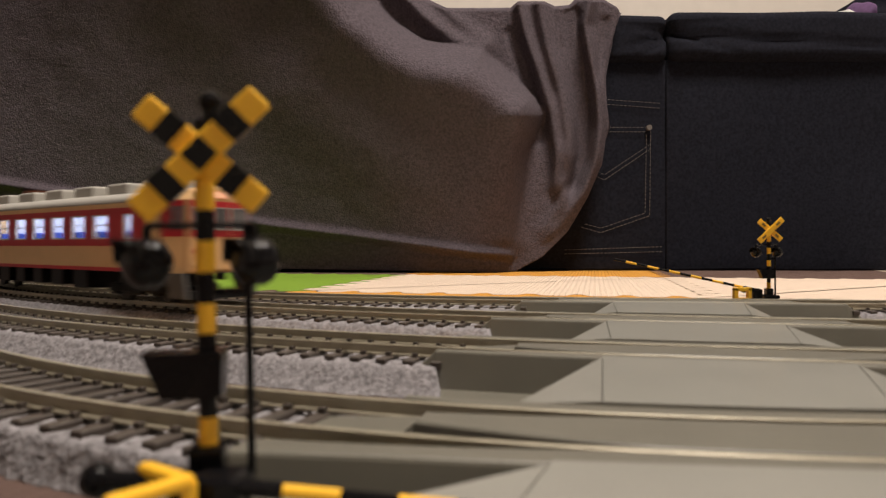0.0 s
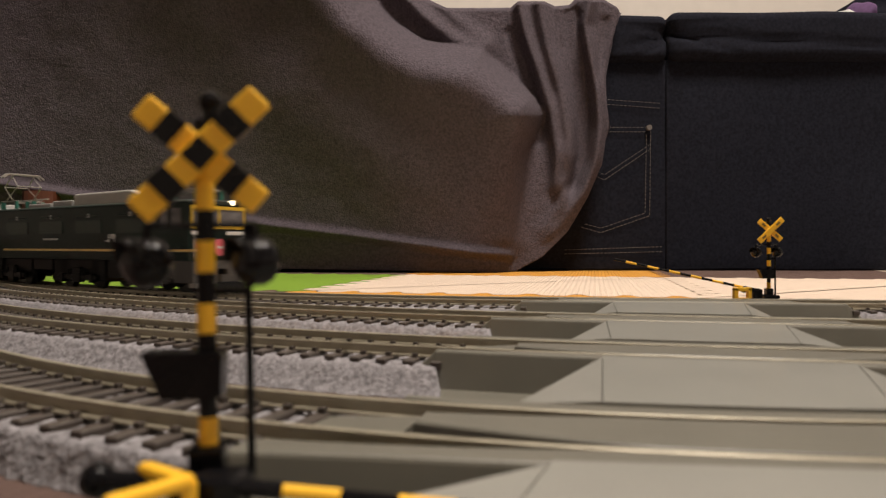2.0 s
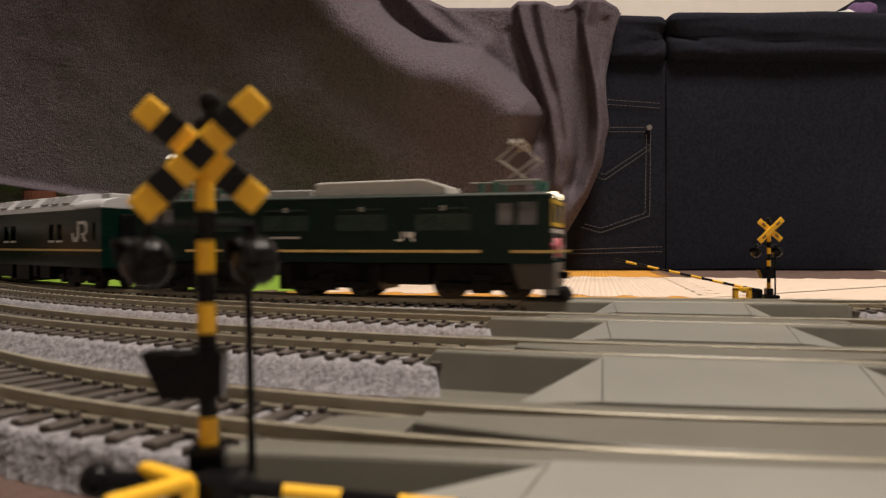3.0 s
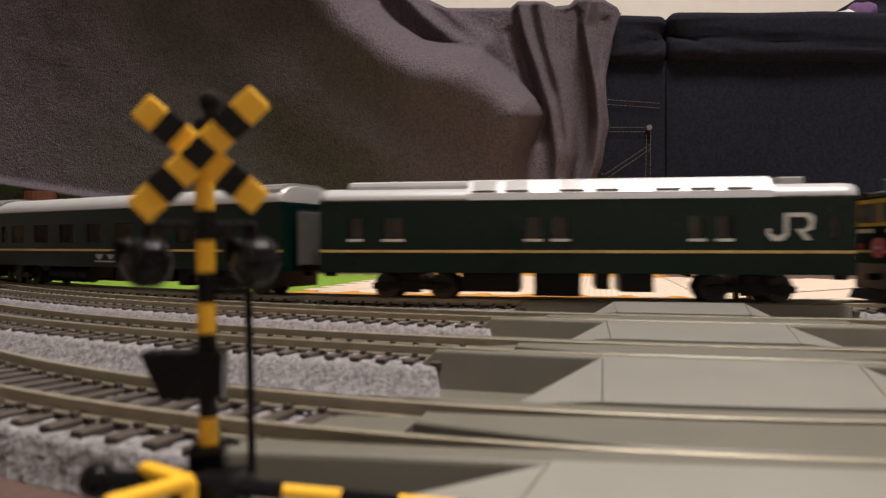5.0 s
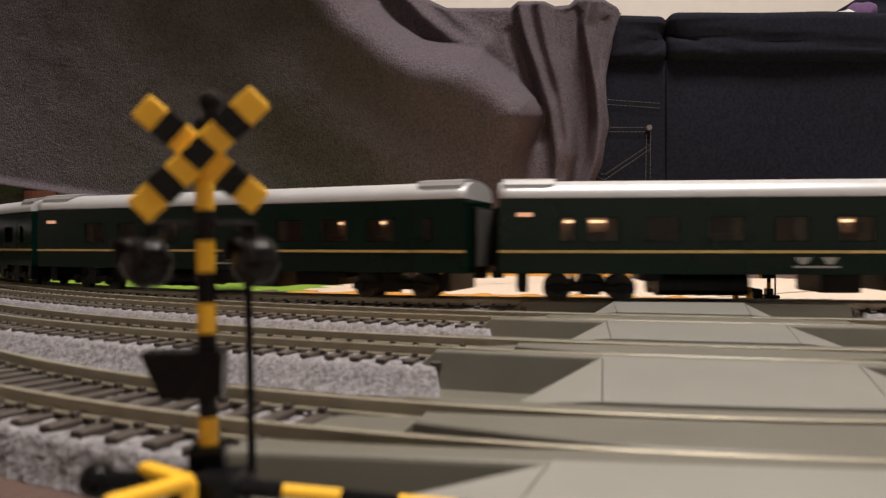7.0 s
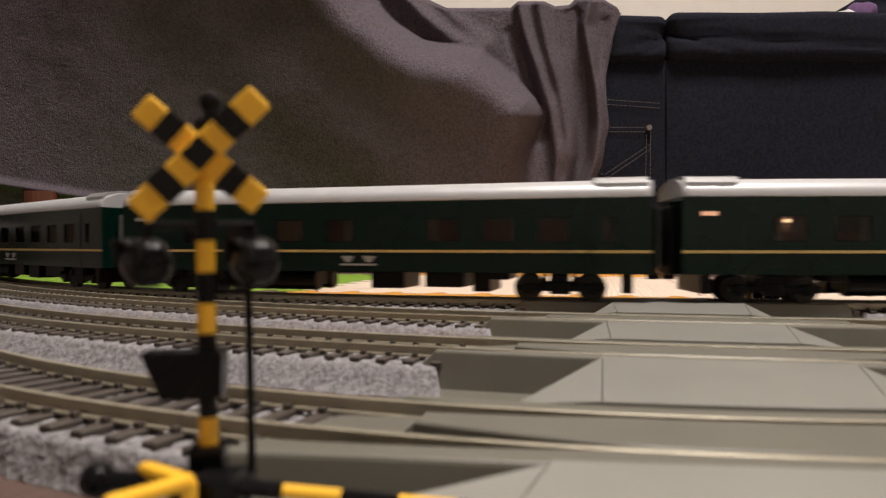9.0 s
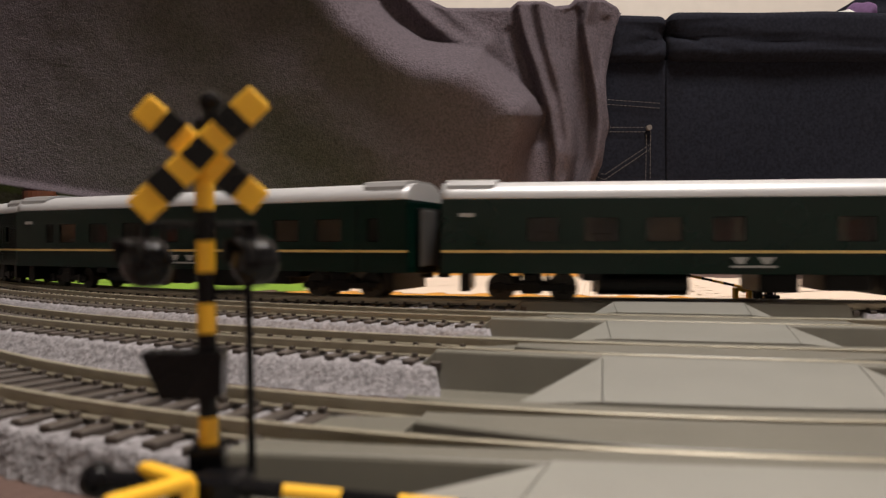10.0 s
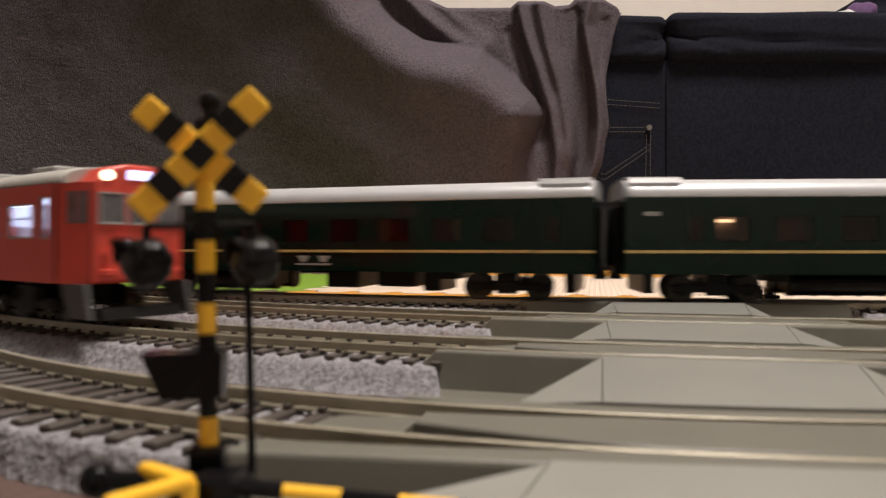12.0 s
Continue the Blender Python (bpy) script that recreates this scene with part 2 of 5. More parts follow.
seam_x = at(1183, 0)[0]
zc, zt = at(0, 106)[1], at(0, 24)[1]
part("front_panel", soft_box(-1.6, seam_x - 0.0002, 0.0105, 0.10, 0.001, zc + 0.004, 0.002, 0.003, 1), M_DENIM, sofa, smooth=True)
part("front_panel", soft_box(seam_x + 0.0002, 1.6, 0.010, 0.10, 0.001, zc + 0.004, 0.002, 0.003, 2), M_DENIM, sofa, smooth=True)
part("base", box(-1.6, 1.6, 0.09, 0.80, 0.001, zc), M_DENIM, sofa)
part("seat_cushion", soft_box(-1.6, seam_x - 0.0002, 0, 0.80, zc, zt, 0.011, 0.004, 7, 0.006, [(seam_x, zt - 0.025, -0.94, -0.34, 0.045, 0.009), (seam_x, zt - 0.030, -0.80, -0.6, 0.03, 0.008), (seam_x, zt - 0.022, -0.99, 0.1, 0.04, 0.006)]), M_DENIM, sofa, smooth=True)
part("seat_cushion", soft_box(seam_x + 0.0002, 1.6, -0.004, 0.80, zc - 0.001, zt + 0.003, 0.012, 0.004, 13, 0.006, [(seam_x, zt - 0.024, 0.95, -0.3, 0.06, 0.010), (seam_x, zt - 0.027, 0.998, -0.06, 0.30, 0.008), (seam_x, zt - 0.020, 0.99, 0.12, 0.05, 0.006)]), M_DENIM, sofa, smooth=True)


def stitches(points, y=0.0085, gap=0.0052, bm=None):
    bm = bm or bmesh.new()
    for (xa, ya), (xb, yb) in zip(points, points[1:]):
        a, b = Vector((at(xa, 0)[0], y, at(0, ya)[1])), Vector((at(xb, 0)[0], y, at(0, yb)[1]))
        n = max(1, int((b - a).length / gap))
        for i in range(n):
            p, q = a.lerp(b, (i + 0.15) / n), a.lerp(b, (i + 0.8) / n)
            tube(p, q, 0.00042, bm, n=5)
    return bm


for line in ([(1040, 180), (1172, 190)], [(1040, 172), (1172, 181)], [(1050, 224), (1150, 224)], [(1050, 232), (1146, 232)],
             [(1155, 222), (1153, 382), (1066, 412), (1030, 402)], [(1147, 236), (1145, 377), (1066, 404), (1036, 396)],
             [(1155, 262), (1072, 318), (1056, 310)], [(1154, 254), (1072, 309), (1056, 300)], [(1000, 443), (1177, 437)], [(1000, 450), (1177, 446)]):
    part("seam_stitching", stitches(line), M_STITCH, sofa, "tan thread stitching")
rx, rz = at(1151, 225)
part("rivet", tube((rx, 0.004, rz), (rx, 0.010, rz), 0.0035, n=16), M_STITCH, sofa, "dull metal rivet")
for x_, y_ in ((72, 0), (-900, 0)):
    lx = at(115, 0)[0] if x_ == 72 else -1.4
    part("leg", tube((lx, -0.05, 0.0005), (lx, -0.05, 0.10), 0.022, n=24), M_LEGWOOD, sofa, "turned reddish brown wooden leg")

# ---- blanket ----
BY = SY - 0.012
RIDGES = (  # line, half width, height
    (((925, 190), (918, 260), (912, 340), (900, 420)), 24, 0.010),
    (((300, -60), (420, 110), (560, 220), (700, 300)), 80, 0.007),
    (((100, -60), (200, 150), (350, 300)), 110, 0.008),
    (((690, -30), (750, 30), (800, 70), (850, 92)), 16, 0.016),
    (((770, -10), (800, 30), (860, 75)), 14, 0.008),
    (((918, 10), (930, 60), (954, 130), (976, 200), (986, 270), (984, 330)), 10, 0.018),
    (((955, 10), (968, 80), (992, 160), (1006, 240), (1008, 310), (994, 365), (960, 410)), 13, 0.017),
    (((1042, 6), (1034, 46), (1045, 100), (1057, 154), (1062, 225), (1054, 290), (1036, 335), (996, 395), (945, 443), (905, 452)), 11, 0.022),
)
VALLEYS = (
    (((905, 60), (925, 120), (948, 180)), 9, 0.010),
    (((420, -60), (520, 80), (650, 180), (780, 235)), 60, 0.003),
    (((952, 205), (957, 225), (955, 250)), 8, 0.008),
    (((1014, 30), (1022, 120), (1031, 200), (1030, 270), (1012, 330)), 11, 0.016),
    (((1070, 40), (1062, 90), (1060, 140)), 9, 0.006),
)
LOBE_X = (620, 655, 700, 750, 850, 900, 945, 957, 945, 932, 927, 925, 916, 905, 900)
LOBE_Y = (-60, 0, 45, 75, 92, 135, 175, 205, 235, 262, 300, 320, 360, 440, 490)


def near_line(px, py, line):
    best = 1e9
    for (ax, ay), (bx, by) in zip(line, line[1:]):
        dx, dy = bx - ax, by - ay
        t = np.clip(((px - ax) * dx + (py - ay) * dy) / (dx * dx + dy * dy), 0, 1)
        best = np.minimum(best, np.hypot(px - ax - t * dx, py - ay - t * dy))
    return best


def blanket_mesh():
    nx, ny = 420, 190
    left = -520.0
    hem = lambda x: np.interp(x, [-520, 0, 200, 480, 640, 840, 905], [245, 326, 357, 400, 420, 447, 452])
    u, v = np.meshgrid(np.linspace(0, 1, nx), np.linspace(0, 1, ny))
    # each column runs from the top to the lower edge or to the slanting right edge
    xe = left + u ** 0.8 * (1096 - left)
    top = np.interp(xe, [-520, 600, 700, 745, 790, 905, 918, 965, 985, 1010, 1022, 1070, 1098], [-90, -90, -45, 0, 20, 20, 9, 8, 17, 15, 3, 4, 20])
    edge_x = [912, 960, 1005, 1040, 1066, 1074, 1080, 1090, 1096]
    edge_y = [481, 455, 410, 350, 290, 230, 160, 60, 22]
    low = np.where(xe <= 912, hem(xe) + np.interp(xe, [-520, 480, 640, 912], [82, 76, 58, 29]), np.interp(xe, edge_x, edge_y))
    py = top + v * (low - top)
    px = xe - 12 * np.exp(-((py - 120) / 60) ** 2) * np.clip((xe - 1030) / 50, 0, 1)
    d = np.full_like(px, 0.004)
    for line, w, h in RIDGES:
        fade = np.clip((440 - py) / 170, 0, 1) if w < 14 and h > 0.0105 else 1
        d += h * fade * np.exp(-(near_line(px, py, line) / w) ** 2)
    for line, w, h in VALLEYS:
        d -= h * np.exp(-(near_line(px, py, line) / w) ** 2)
    # one big lobe of cloth stands before the rest
    lobe = tuple(zip(LOBE_X, LOBE_Y))
    far_in = near_line(px, py, lobe) * np.where(px < np.interp(py, LOBE_Y, LOBE_X), 1, -1)
    inside = np.where(far_in > -4, 1 - np.exp(-(np.maximum(far_in, -4) + 4) / 22), 0)
    # its crest is steep behind, with a long belly that falls back below it
    crest = ((250, -200), (530, -60), (610, 35), (730, 108), (865, 142), (930, 180), (985, 205))
    off = near_line(px, py, crest[:6])
    under = 1 / (1 + np.exp(-(py - np.interp(px, [p[0] for p in crest], [p[1] for p in crest])) / 45))
    d += inside * (0.018 + 0.104 * (under * np.exp(-(off / 230) ** 1.3) + (1 - under) * np.exp(-(off / 95) ** 2)))
    d += 0.010 * np.clip(py / 480, 0, 1)
    # a stitched hem, and the strip below it turning in under the cloth
    below = np.where(xe <= 905, py - hem(xe), -99)
    d += 0.014 * np.exp(-(below / 7) ** 2) - 0.005 * np.exp(-((below - 12) / 5) ** 2)
    d -= 0.003 * np.clip(below / 38, 0, 1.2) ** 1.3 * np.clip((900 - px) / 200, 0, 1)
    for _ in range(3):
        d[1:-1, 1:-1] = (2 * d[1:-1, 1:-1] + d[:-2, 1:-1] + d[2:, 1:-1] + d[1:-1, :-2] + d[1:-1, 2:]) / 6
    d = np.maximum(d, 0.001)
    x = (px - 784) * PX
    z = EYE_Z - (py - 434.5) * PX
    y = BY - d
    k = y / SY
    x, z = x * k, EYE_Z + (z - EYE_Z) * k
    verts = np.stack([x, y, z], -1).reshape(-1, 3)
    # the cloth runs back over the seat
    back = []
    zt_ = at(0, 24)[1]
    for i in range(nx):
        bx, by_, bz = x[0, i], y[0, i], z[0, i]
        lift = 0.012 * noise.noise(Vector((bx * 9, 0, 2)))
        back += [(bx, by_ + 0.012, bz + 0.008 + 0.2 * lift), (bx * 1.01, SY + 0.05, zt_ + 0.016 + lift), (bx * 1.02, SY + 0.6, zt_ + 0.014 + lift)]
    verts = [tuple(p) for p in verts] + back
    faces = [(r * nx + c, r * nx + c + 1, (r + 1) * nx + c + 1, (r + 1) * nx + c) for r in range(ny - 1) for c in range(nx - 1)]
    o = nx * ny
    for c in range(nx - 1):
        faces.append((c + 1, c, o + 3 * c, o + 3 * c + 3))
        for q in range(2):
            faces.append((o + 3 * c + 3 + q, o + 3 * c + q, o + 3 * c + q + 1, o + 3 * c + 4 + q))
    return verts, faces


verts, faces = blanket_mesh()
for i in range(len(verts)):
    p = Vector(verts[i])
    j = noise.noise(p * 40) * 0.0010 + noise.noise(p * 260) * 0.0005
    verts[i] = (p.x, p.y + j, p.z + 0.3 * j)
blanket = raw("blanket", verts, faces, M_FLEECE, smooth=True)
tagged(blanket, "grey-brown fleece blanket draped in folds over the sofa", "blanket")
thick = blanket.modifiers.new("thickness", "SOLIDIFY")
thick.thickness, thick.offset = 0.005, 1.0

# something soft lying on the sofa
bag = thing("clothes", "dark bundle of clothes with a purple fold on the sofa", "clothes", m=pose(0.625, SY + 0.12, zt))


def lump(cx, cy, cz, rx_, ry_, rz_, seed):
    bm = bmesh.new()
    bmesh.ops.create_icosphere(bm, subdivisions=4, radius=1)
    for v in bm.verts:
        v.co *= 1 + 0.25 * noise.noise(v.co * 1.7 + Vector((seed, 0, 0)))
        v.co = Vector((cx + v.co.x * rx_, cy + v.co.y * ry_, cz + v.co.z * rz_))
    return bm


part("dark_fold", lump(0.06, 0, 0.03, 0.10, 0.06, 0.05, 3), M_DENIM, bag, smooth=True)
part("purple_fold", lump(-0.020, -0.02, 0.018, 0.018, 0.04, 0.030, 9), mat("purple_cloth", (0.10, 0.05, 0.13), 0.9), bag, "purple cloth", smooth=True)
part("pale_fold", lump(-0.042, -0.02, 0.017, 0.016, 0.03, 0.02, 5), M_WHITE, bag, "pale grey cloth", smooth=True)

# ---- tracks ----
NEAR, FAR_END = -0.80, -3.2
BOARD_X = ((-0.0185, 0.105), (0.0025, 0.118), (0.020, 0.142), (0.036, 0.165))
tie_mesh = None
for k in range(4):
    track = thing("model_track", "model railway track with grey ballast and nickel rails", "railway track", "model railway tracks")
    # ballast: a rough granular bed
    prof = [(-0.0215, 0.0), (-0.0195, 0.0022), (-0.0178, 0.0044), (-0.0163, 0.0062)]
    prof += [(-0.015 + 0.0015 * q, 0.0064) for q in range(21)] + [(-u, z) for u, z in prof[::-1]]
    if k == 0:
        # the nearest bed has a steep front shoulder
        prof[:4] = [(-0.0182, 0.0), (-0.0174, 0.0022), (-0.0167, 0.0044), (-0.0160, 0.0062)]
    dense = []
    for (ua, za), (ub, zb) in zip(prof, prof[1:]):
        n = max(1, round(math.hypot(ub - ua, zb - za) / 0.0011))
        dense += [(ua + (ub - ua) * q / n, za + (zb - za) * q / n) for q in range(n)]
    dense.append(prof[-1])
    step = (0.0009, 0.0010, 0.0013, 0.0016)[k]
    # grains are resolved along the stretch that is in view
    ss = np.arange(-0.72 if k > 1 else -0.55, 0.30, step)
    rng = np.random.default_rng(40 + k)
    vs = []
    for s in ss:
        jit = rng.normal(0, 1, (len(dense), 3))
        for (u, z), g in zip(dense, jit):
            x, y, _ = on_track(k, s + 0.0002 * g[0], u + 0.0002 * g[1])
            if BOARD_X[k][0] - 0.004 < x < BOARD_X[k][1] + 0.004 and abs(u) > 0.0118:
                z = min(z, 0.0006)
            vs.append((x, y, max(0.0001, z + 0.00019 * g[2])))
    q = len(dense)
    fs = [(a * q + b, a * q + b + 1, (a + 1) * q + b + 1, (a + 1) * q + b) for a in range(len(ss) - 1) for b in range(q - 1)]
    tagged(raw("ballast", vs, fs, M_BALLAST, track, smooth=True), "light grey granular ballast", kind="stuff")
    part("roadbed", sweep(k, FAR_END, float(ss[0]), 0.02, [(-0.0215, 0), (-0.0163, 0.0062), (0.0163, 0.0062), (0.0215, 0)]), M_BALLAST, track)
    part("roadbed", sweep(k, float(ss[-1]), 0.75, 0.02, [(-0.0215, 0), (-0.0163, 0.0062), (0.0163, 0.0062), (0.0215, 0)]), M_BALLAST, track)
    for g in (-1, 1):
        c = g * (GAUGE / 2 + 0.0005)
        b, w, h, f = 0.0074, 0.0003, 0.00055, 0.0011
        part("rail", sweep(k, FAR_END, 0.75, 0.006, [(c - f, b), (c - f, b + 0.0004), (c - w, b + 0.0006), (c - w, RAIL_Z - 0.0007), (c - h, RAIL_Z - 0.0005), (c - h, RAIL_Z - 0.0001),
             (c - h * 0.7, RAIL_Z), (c + h * 0.7, RAIL_Z), (c + h, RAIL_Z - 0.0001), (c + h, RAIL_Z - 0.0005), (c + w, RAIL_Z - 0.0007), (c + w, b + 0.0006), (c + f, b + 0.0004), (c + f, b)]), M_RAIL, track, "nickel silver rail")
    for q in range(int((0.5 - NEAR) / 0.0066)):
        x, y, a = on_track(k, NEAR + q * 0.0066)
        if BOARD_X[k][0] + 0.002 < x < BOARD_X[k][1] - 0.002:
            continue
        if tie_mesh is None:
            bm = box(-0.0013, 0.0013, -0.0152, 0.0152, 0.0055, 0.0074, 0.0002, seg=1)
            for g in (-1, 1):
                for h in (-1, 1):
                    box(-0.0006, 0.0006, g * 0.00875 + h * 0.0014 - 0.0006, g * 0.00875 + h * 0.0014 + 0.0006, 0.0073, 0.0083, bm=bm)
            t = part("tie", bm, M_TIE, track)
            tie_mesh = t.data
        else:
            t = new("tie", tie_mesh)
            t.parent = track
        t.matrix_world = pose(x, y, 0, 0, 0, math.degrees(a))

# ---- crossing ----
# each track carries grey boards beside and between its rails
FRONT_X, FRONT_Y = (-0.0185, -0.0054, 0.0133, 0.0500, 0.1050), (0.0783, 0.0772, 0.0748, 0.0712, 0.0690)
APRON = 0.0138


def flare(s, s0, s1, most, reach):
    """How far a board's edge stands off the rail: it spreads towards both of its ends."""
    return most * max(0.0, 1 - (s - s0) / reach, 1 - (s1 - s) / reach)


def loft(rings):
    bm = bmesh.new()
    rows = [[bm.verts.new(p) for p in r] for r in rings]
    q = len(rows[0])
    for a, b in zip(rows, rows[1:]):
        for j in range(q):
            bm.faces.new((a[j], a[(j + 1) % q], b[(j + 1) % q], b[j]))
    bm.faces.new(rows[0]), bm.faces.new(rows[-1])
    return bm


def side_board(k, g, s0, s1, z):
    """A board outside one rail: flat on top, battered along its outer edge, sloped off at its ends."""
    o = GAUGE / 2 + 0.0012
    rings = []
    ends = [(s0 - 0.0055, 1), (s0 - 0.0004, 0.1)] + [(s, 0) for s in np.linspace(s0, s1, 40)] + [(s1 + 0.0004, 0.1), (s1 + 0.0055, 1)]
    for s, low in ends:
        i = o + flare(min(max(s, s0), s1), s0, s1, 0.0022, 0.022)
        out = APRON
        if k == 0 and g < 0:
            x, y, _ = on_track(k, s)
            out = max(o + 0.002, y - float(np.interp(x, FRONT_X, FRONT_Y)))
            i = min(o + flare(min(max(s, s0), s1), s0, s1, 0.0062, 0.040), out - 0.0016)
        h = z - low * 0.0052
        rings.append([(*on_track(k, s, g * u)[:2], w) for u, w in ((i, 0.0030), (i, h - 0.0003), (i + 0.0003, h), (out - 0.0006, h), (out - 0.0002, h - 0.0002), (out, h - 0.0006), (out + 0.0016, 0.0012), (i, 0.0012))])
    return loft(rings)


def inner_board(k, s0, s1, z):
    i = GAUGE / 2 - 0.0015
    rings = []
    for s in np.linspace(s0, s1, 40):
        f = flare(s, s0, s1, 0.0046, 0.028)
        rings.append([(*on_track(k, s, u)[:2], w) for u, w in ((-i + f, 0.0070), (-i + f, z - 0.0003), (-i + f + 0.0003, z), (i - 0.7 * f - 0.0003, z), (i - 0.7 * f, z - 0.0003), (i - 0.7 * f, 0.0070))])
    return loft(rings)


for k in range(4):
    xa, xb = BOARD_X[k]
    sa, sb = s_at_x(k, xa), s_at_x(k, xb)
    boards = thing("crossing_boards", "grey plastic level crossing boards fitted round the rails", "level crossing", "level crossing boards")
    z = RAIL_Z - 0.0001
    part("side_board", side_board(k, -1, sa, sb, z), M_PLATE, boards)
    part("side_board", side_board(k, 1, sa + 0.0095 if k == 0 else sa - 0.001, sb - 0.004, z), M_PLATE, boards)
    ia, ib = sa + 0.016, sb - 0.016
    part("inner_board", inner_board(k, ia, ib, z), M_PLATE, boards)
    i = GAUGE / 2 - 0.0016
    for e, f in ((ia - 0.0002, ia - 0.0150), (ib + 0.0002, ib + 0.0150)):
        rings = [[(*on_track(k, s, u)[:2], w) for u, w in ((-i, 0.0072), (-i, h), (i * 0.35, h), (i * 0.35, 0.0072))] for s, h in ((e, z - 0.0004), (f, 0.0084))]
        part("ramp", loft(rings), M_PLATE, boards)

# road slabs between the tracks: far pair, near pair of inner corners, and the flanks' outer near corners
SLABS = (
    (-1, 0, (0.012, 0.075), (-0.006, 0.060), (-0.062, 0.075)),
    (0, 1, (0.0340, 0.0820), (0.0241, 0.0650), (0.0107, 0.0780)),
    (1, 2, (0.0512, 0.1014), (0.0425, 0.0855), (0.0315, 0.0965)),
    (2, 3, (0.0715, 0.1233), (0.0613, 0.1040), (0.0525, 0.1120)),
)


def edge_y(k, x, g):
    if k == 0 and g < 0:
        return float(np.interp(x, FRONT_X, FRONT_Y)) - 0.0002
    s = s_at_x(k, x)
    return on_track(k, s)[1] + g * (APRON + 0.0003) / math.cos(on_track(k, s)[2])


for a, b, far, near, out in SLABS:
    slab = thing("road_slab", "pale grey plastic road slab between model railway tracks", "road slab", "level crossing road slabs")
    z = RAIL_Z + 0.0003
    n = 10

    def near_y(x):
        return edge_y(a, x, 1) if a >= 0 else 0.030

    bm = bmesh.new()
    top_n = [bm.verts.new((x, near_y(x), z)) for x in np.linspace(near[0], near[1], n)]
    top_f = [bm.verts.new((x, edge_y(b, x, -1), z)) for x in np.linspace(far[0], far[1], n)]
    low_n = [bm.verts.new((v.co.x, v.co.y, 0.0008)) for v in top_n]
    low_f = [bm.verts.new((v.co.x, v.co.y, 0.0008)) for v in top_f]
    for j in range(n - 1):
        bm.faces.new((top_n[j], top_n[j + 1], top_f[j + 1], top_f[j]))
        bm.faces.new((low_n[j], low_n[j + 1], low_f[j + 1], low_f[j]))
        bm.faces.new((top_n[j], top_n[j + 1], low_n[j + 1], low_n[j]))
        bm.faces.new((top_f[j], top_f[j + 1], low_f[j + 1], low_f[j]))
    for j in (0, -1):
        bm.faces.new((top_n[j], top_f[j], low_f[j], low_n[j]))
    part("deck", bm, M_SLAB, slab)
    for j, ox in ((0, out[0]), (1, out[1])):
        bm = bmesh.new()
        e = 0.0002 * (1 if j else -1)
        tf = (far[j] + e, edge_y(b, far[j], -1), z)
        tn = (near[j] + e, near_y(near[j]), z)
        on = (ox, near_y(ox), RAIL_Z - 0.0007)
        pts = [bm.verts.new(p) for p in (tf, tn, on)] + [bm.verts.new((p[0], p[1], 0.0008)) for p in (tf, tn, on)]
        bm.faces.new(pts[:3]), bm.faces.new(pts[3:])
        for p, q in ((0, 1), (1, 2), (2, 0)):
            bm.faces.new((pts[p], pts[q], pts[q + 3], pts[p + 3]))
        rim = [e for e in bm.edges if pts[0] in e.verts and pts[2] in e.verts]
        bmesh.ops.bevel(bm, geom=rim, offset=0.0007, segments=2, profile=0.5, affect="EDGES")
        part("flank", bm, M_SLAB, slab)
        # a sunk floor beside it
        wx = BOARD_X[b][j] + (-0.003 if j == 0 else 0.002)
        wn = min(wx, ox - 0.010) if j == 0 else max(wx, ox + 0.004)
        rings = []
        for i in range(9):
            f = i / 8
            xn, xf = ox + (wn - ox) * f, far[j] + (wx - far[j]) * f
            yn, yf = near_y(xn) + 0.0002, edge_y(b, xf, -1) - 0.0002
            h = 0.0016 - 0.0002 * f
            rings.append([(xn, yn, h), (xf, yf, h), (xf, yf, 0.0008), (xn, yn, 0.0008)])
        part("sunk_floor", loft(rings), M_PLATE, slab)

pad = part("sign_pad", box(0.115, 0.185, 0.3120, 0.328, 0.0005, RAIL_Z - 0.0018, 0.0005), M_PLATE)
tagged(pad, "grey plastic pad beside the track under the crossing signal", "pad")
pad = part("sign_pad", box(-0.030, -0.012, 0.054, 0.0685, 0.0005, RAIL_Z - 0.0012, 0.0005), M_PLATE)
tagged(pad, "grey plastic pad beside the track under the crossing signal", "pad")


# ---- crossing signals ----
def blade(parent, length, width, thick_, y, turn, striped, zc_):
    """One arm of the crossbuck in alternating pieces."""
    m = pose(0, y, zc_, 0, turn, 0)
    arm = part("crossbuck_arm", box(-length / 2, length / 2, -thick_ / 2, thick_ / 2, -width / 2, width / 2, 0.00025), M_YELLOW, parent, "yellow crossbuck arm")
    arm.matrix_local = m
    marks = ((-0.335, -0.195), (0.195, 0.335)) if striped else ((-0.36, -0.22), (0.22, 0.36))
    for a, b in marks:
        w = width / 2 + 0.00008 if striped else width * 0.2
        t = thick_ / 2 + 0.00012
        q = part("black_band", box(a * length, b * length, -t, t if striped else 0, -w, w, 0.0001), M_BLACK if striped else M_OLIVE, arm, "black band")


M_OLIVE = mat("worn_olive", (0.22, 0.13, 0.02), 0.6)


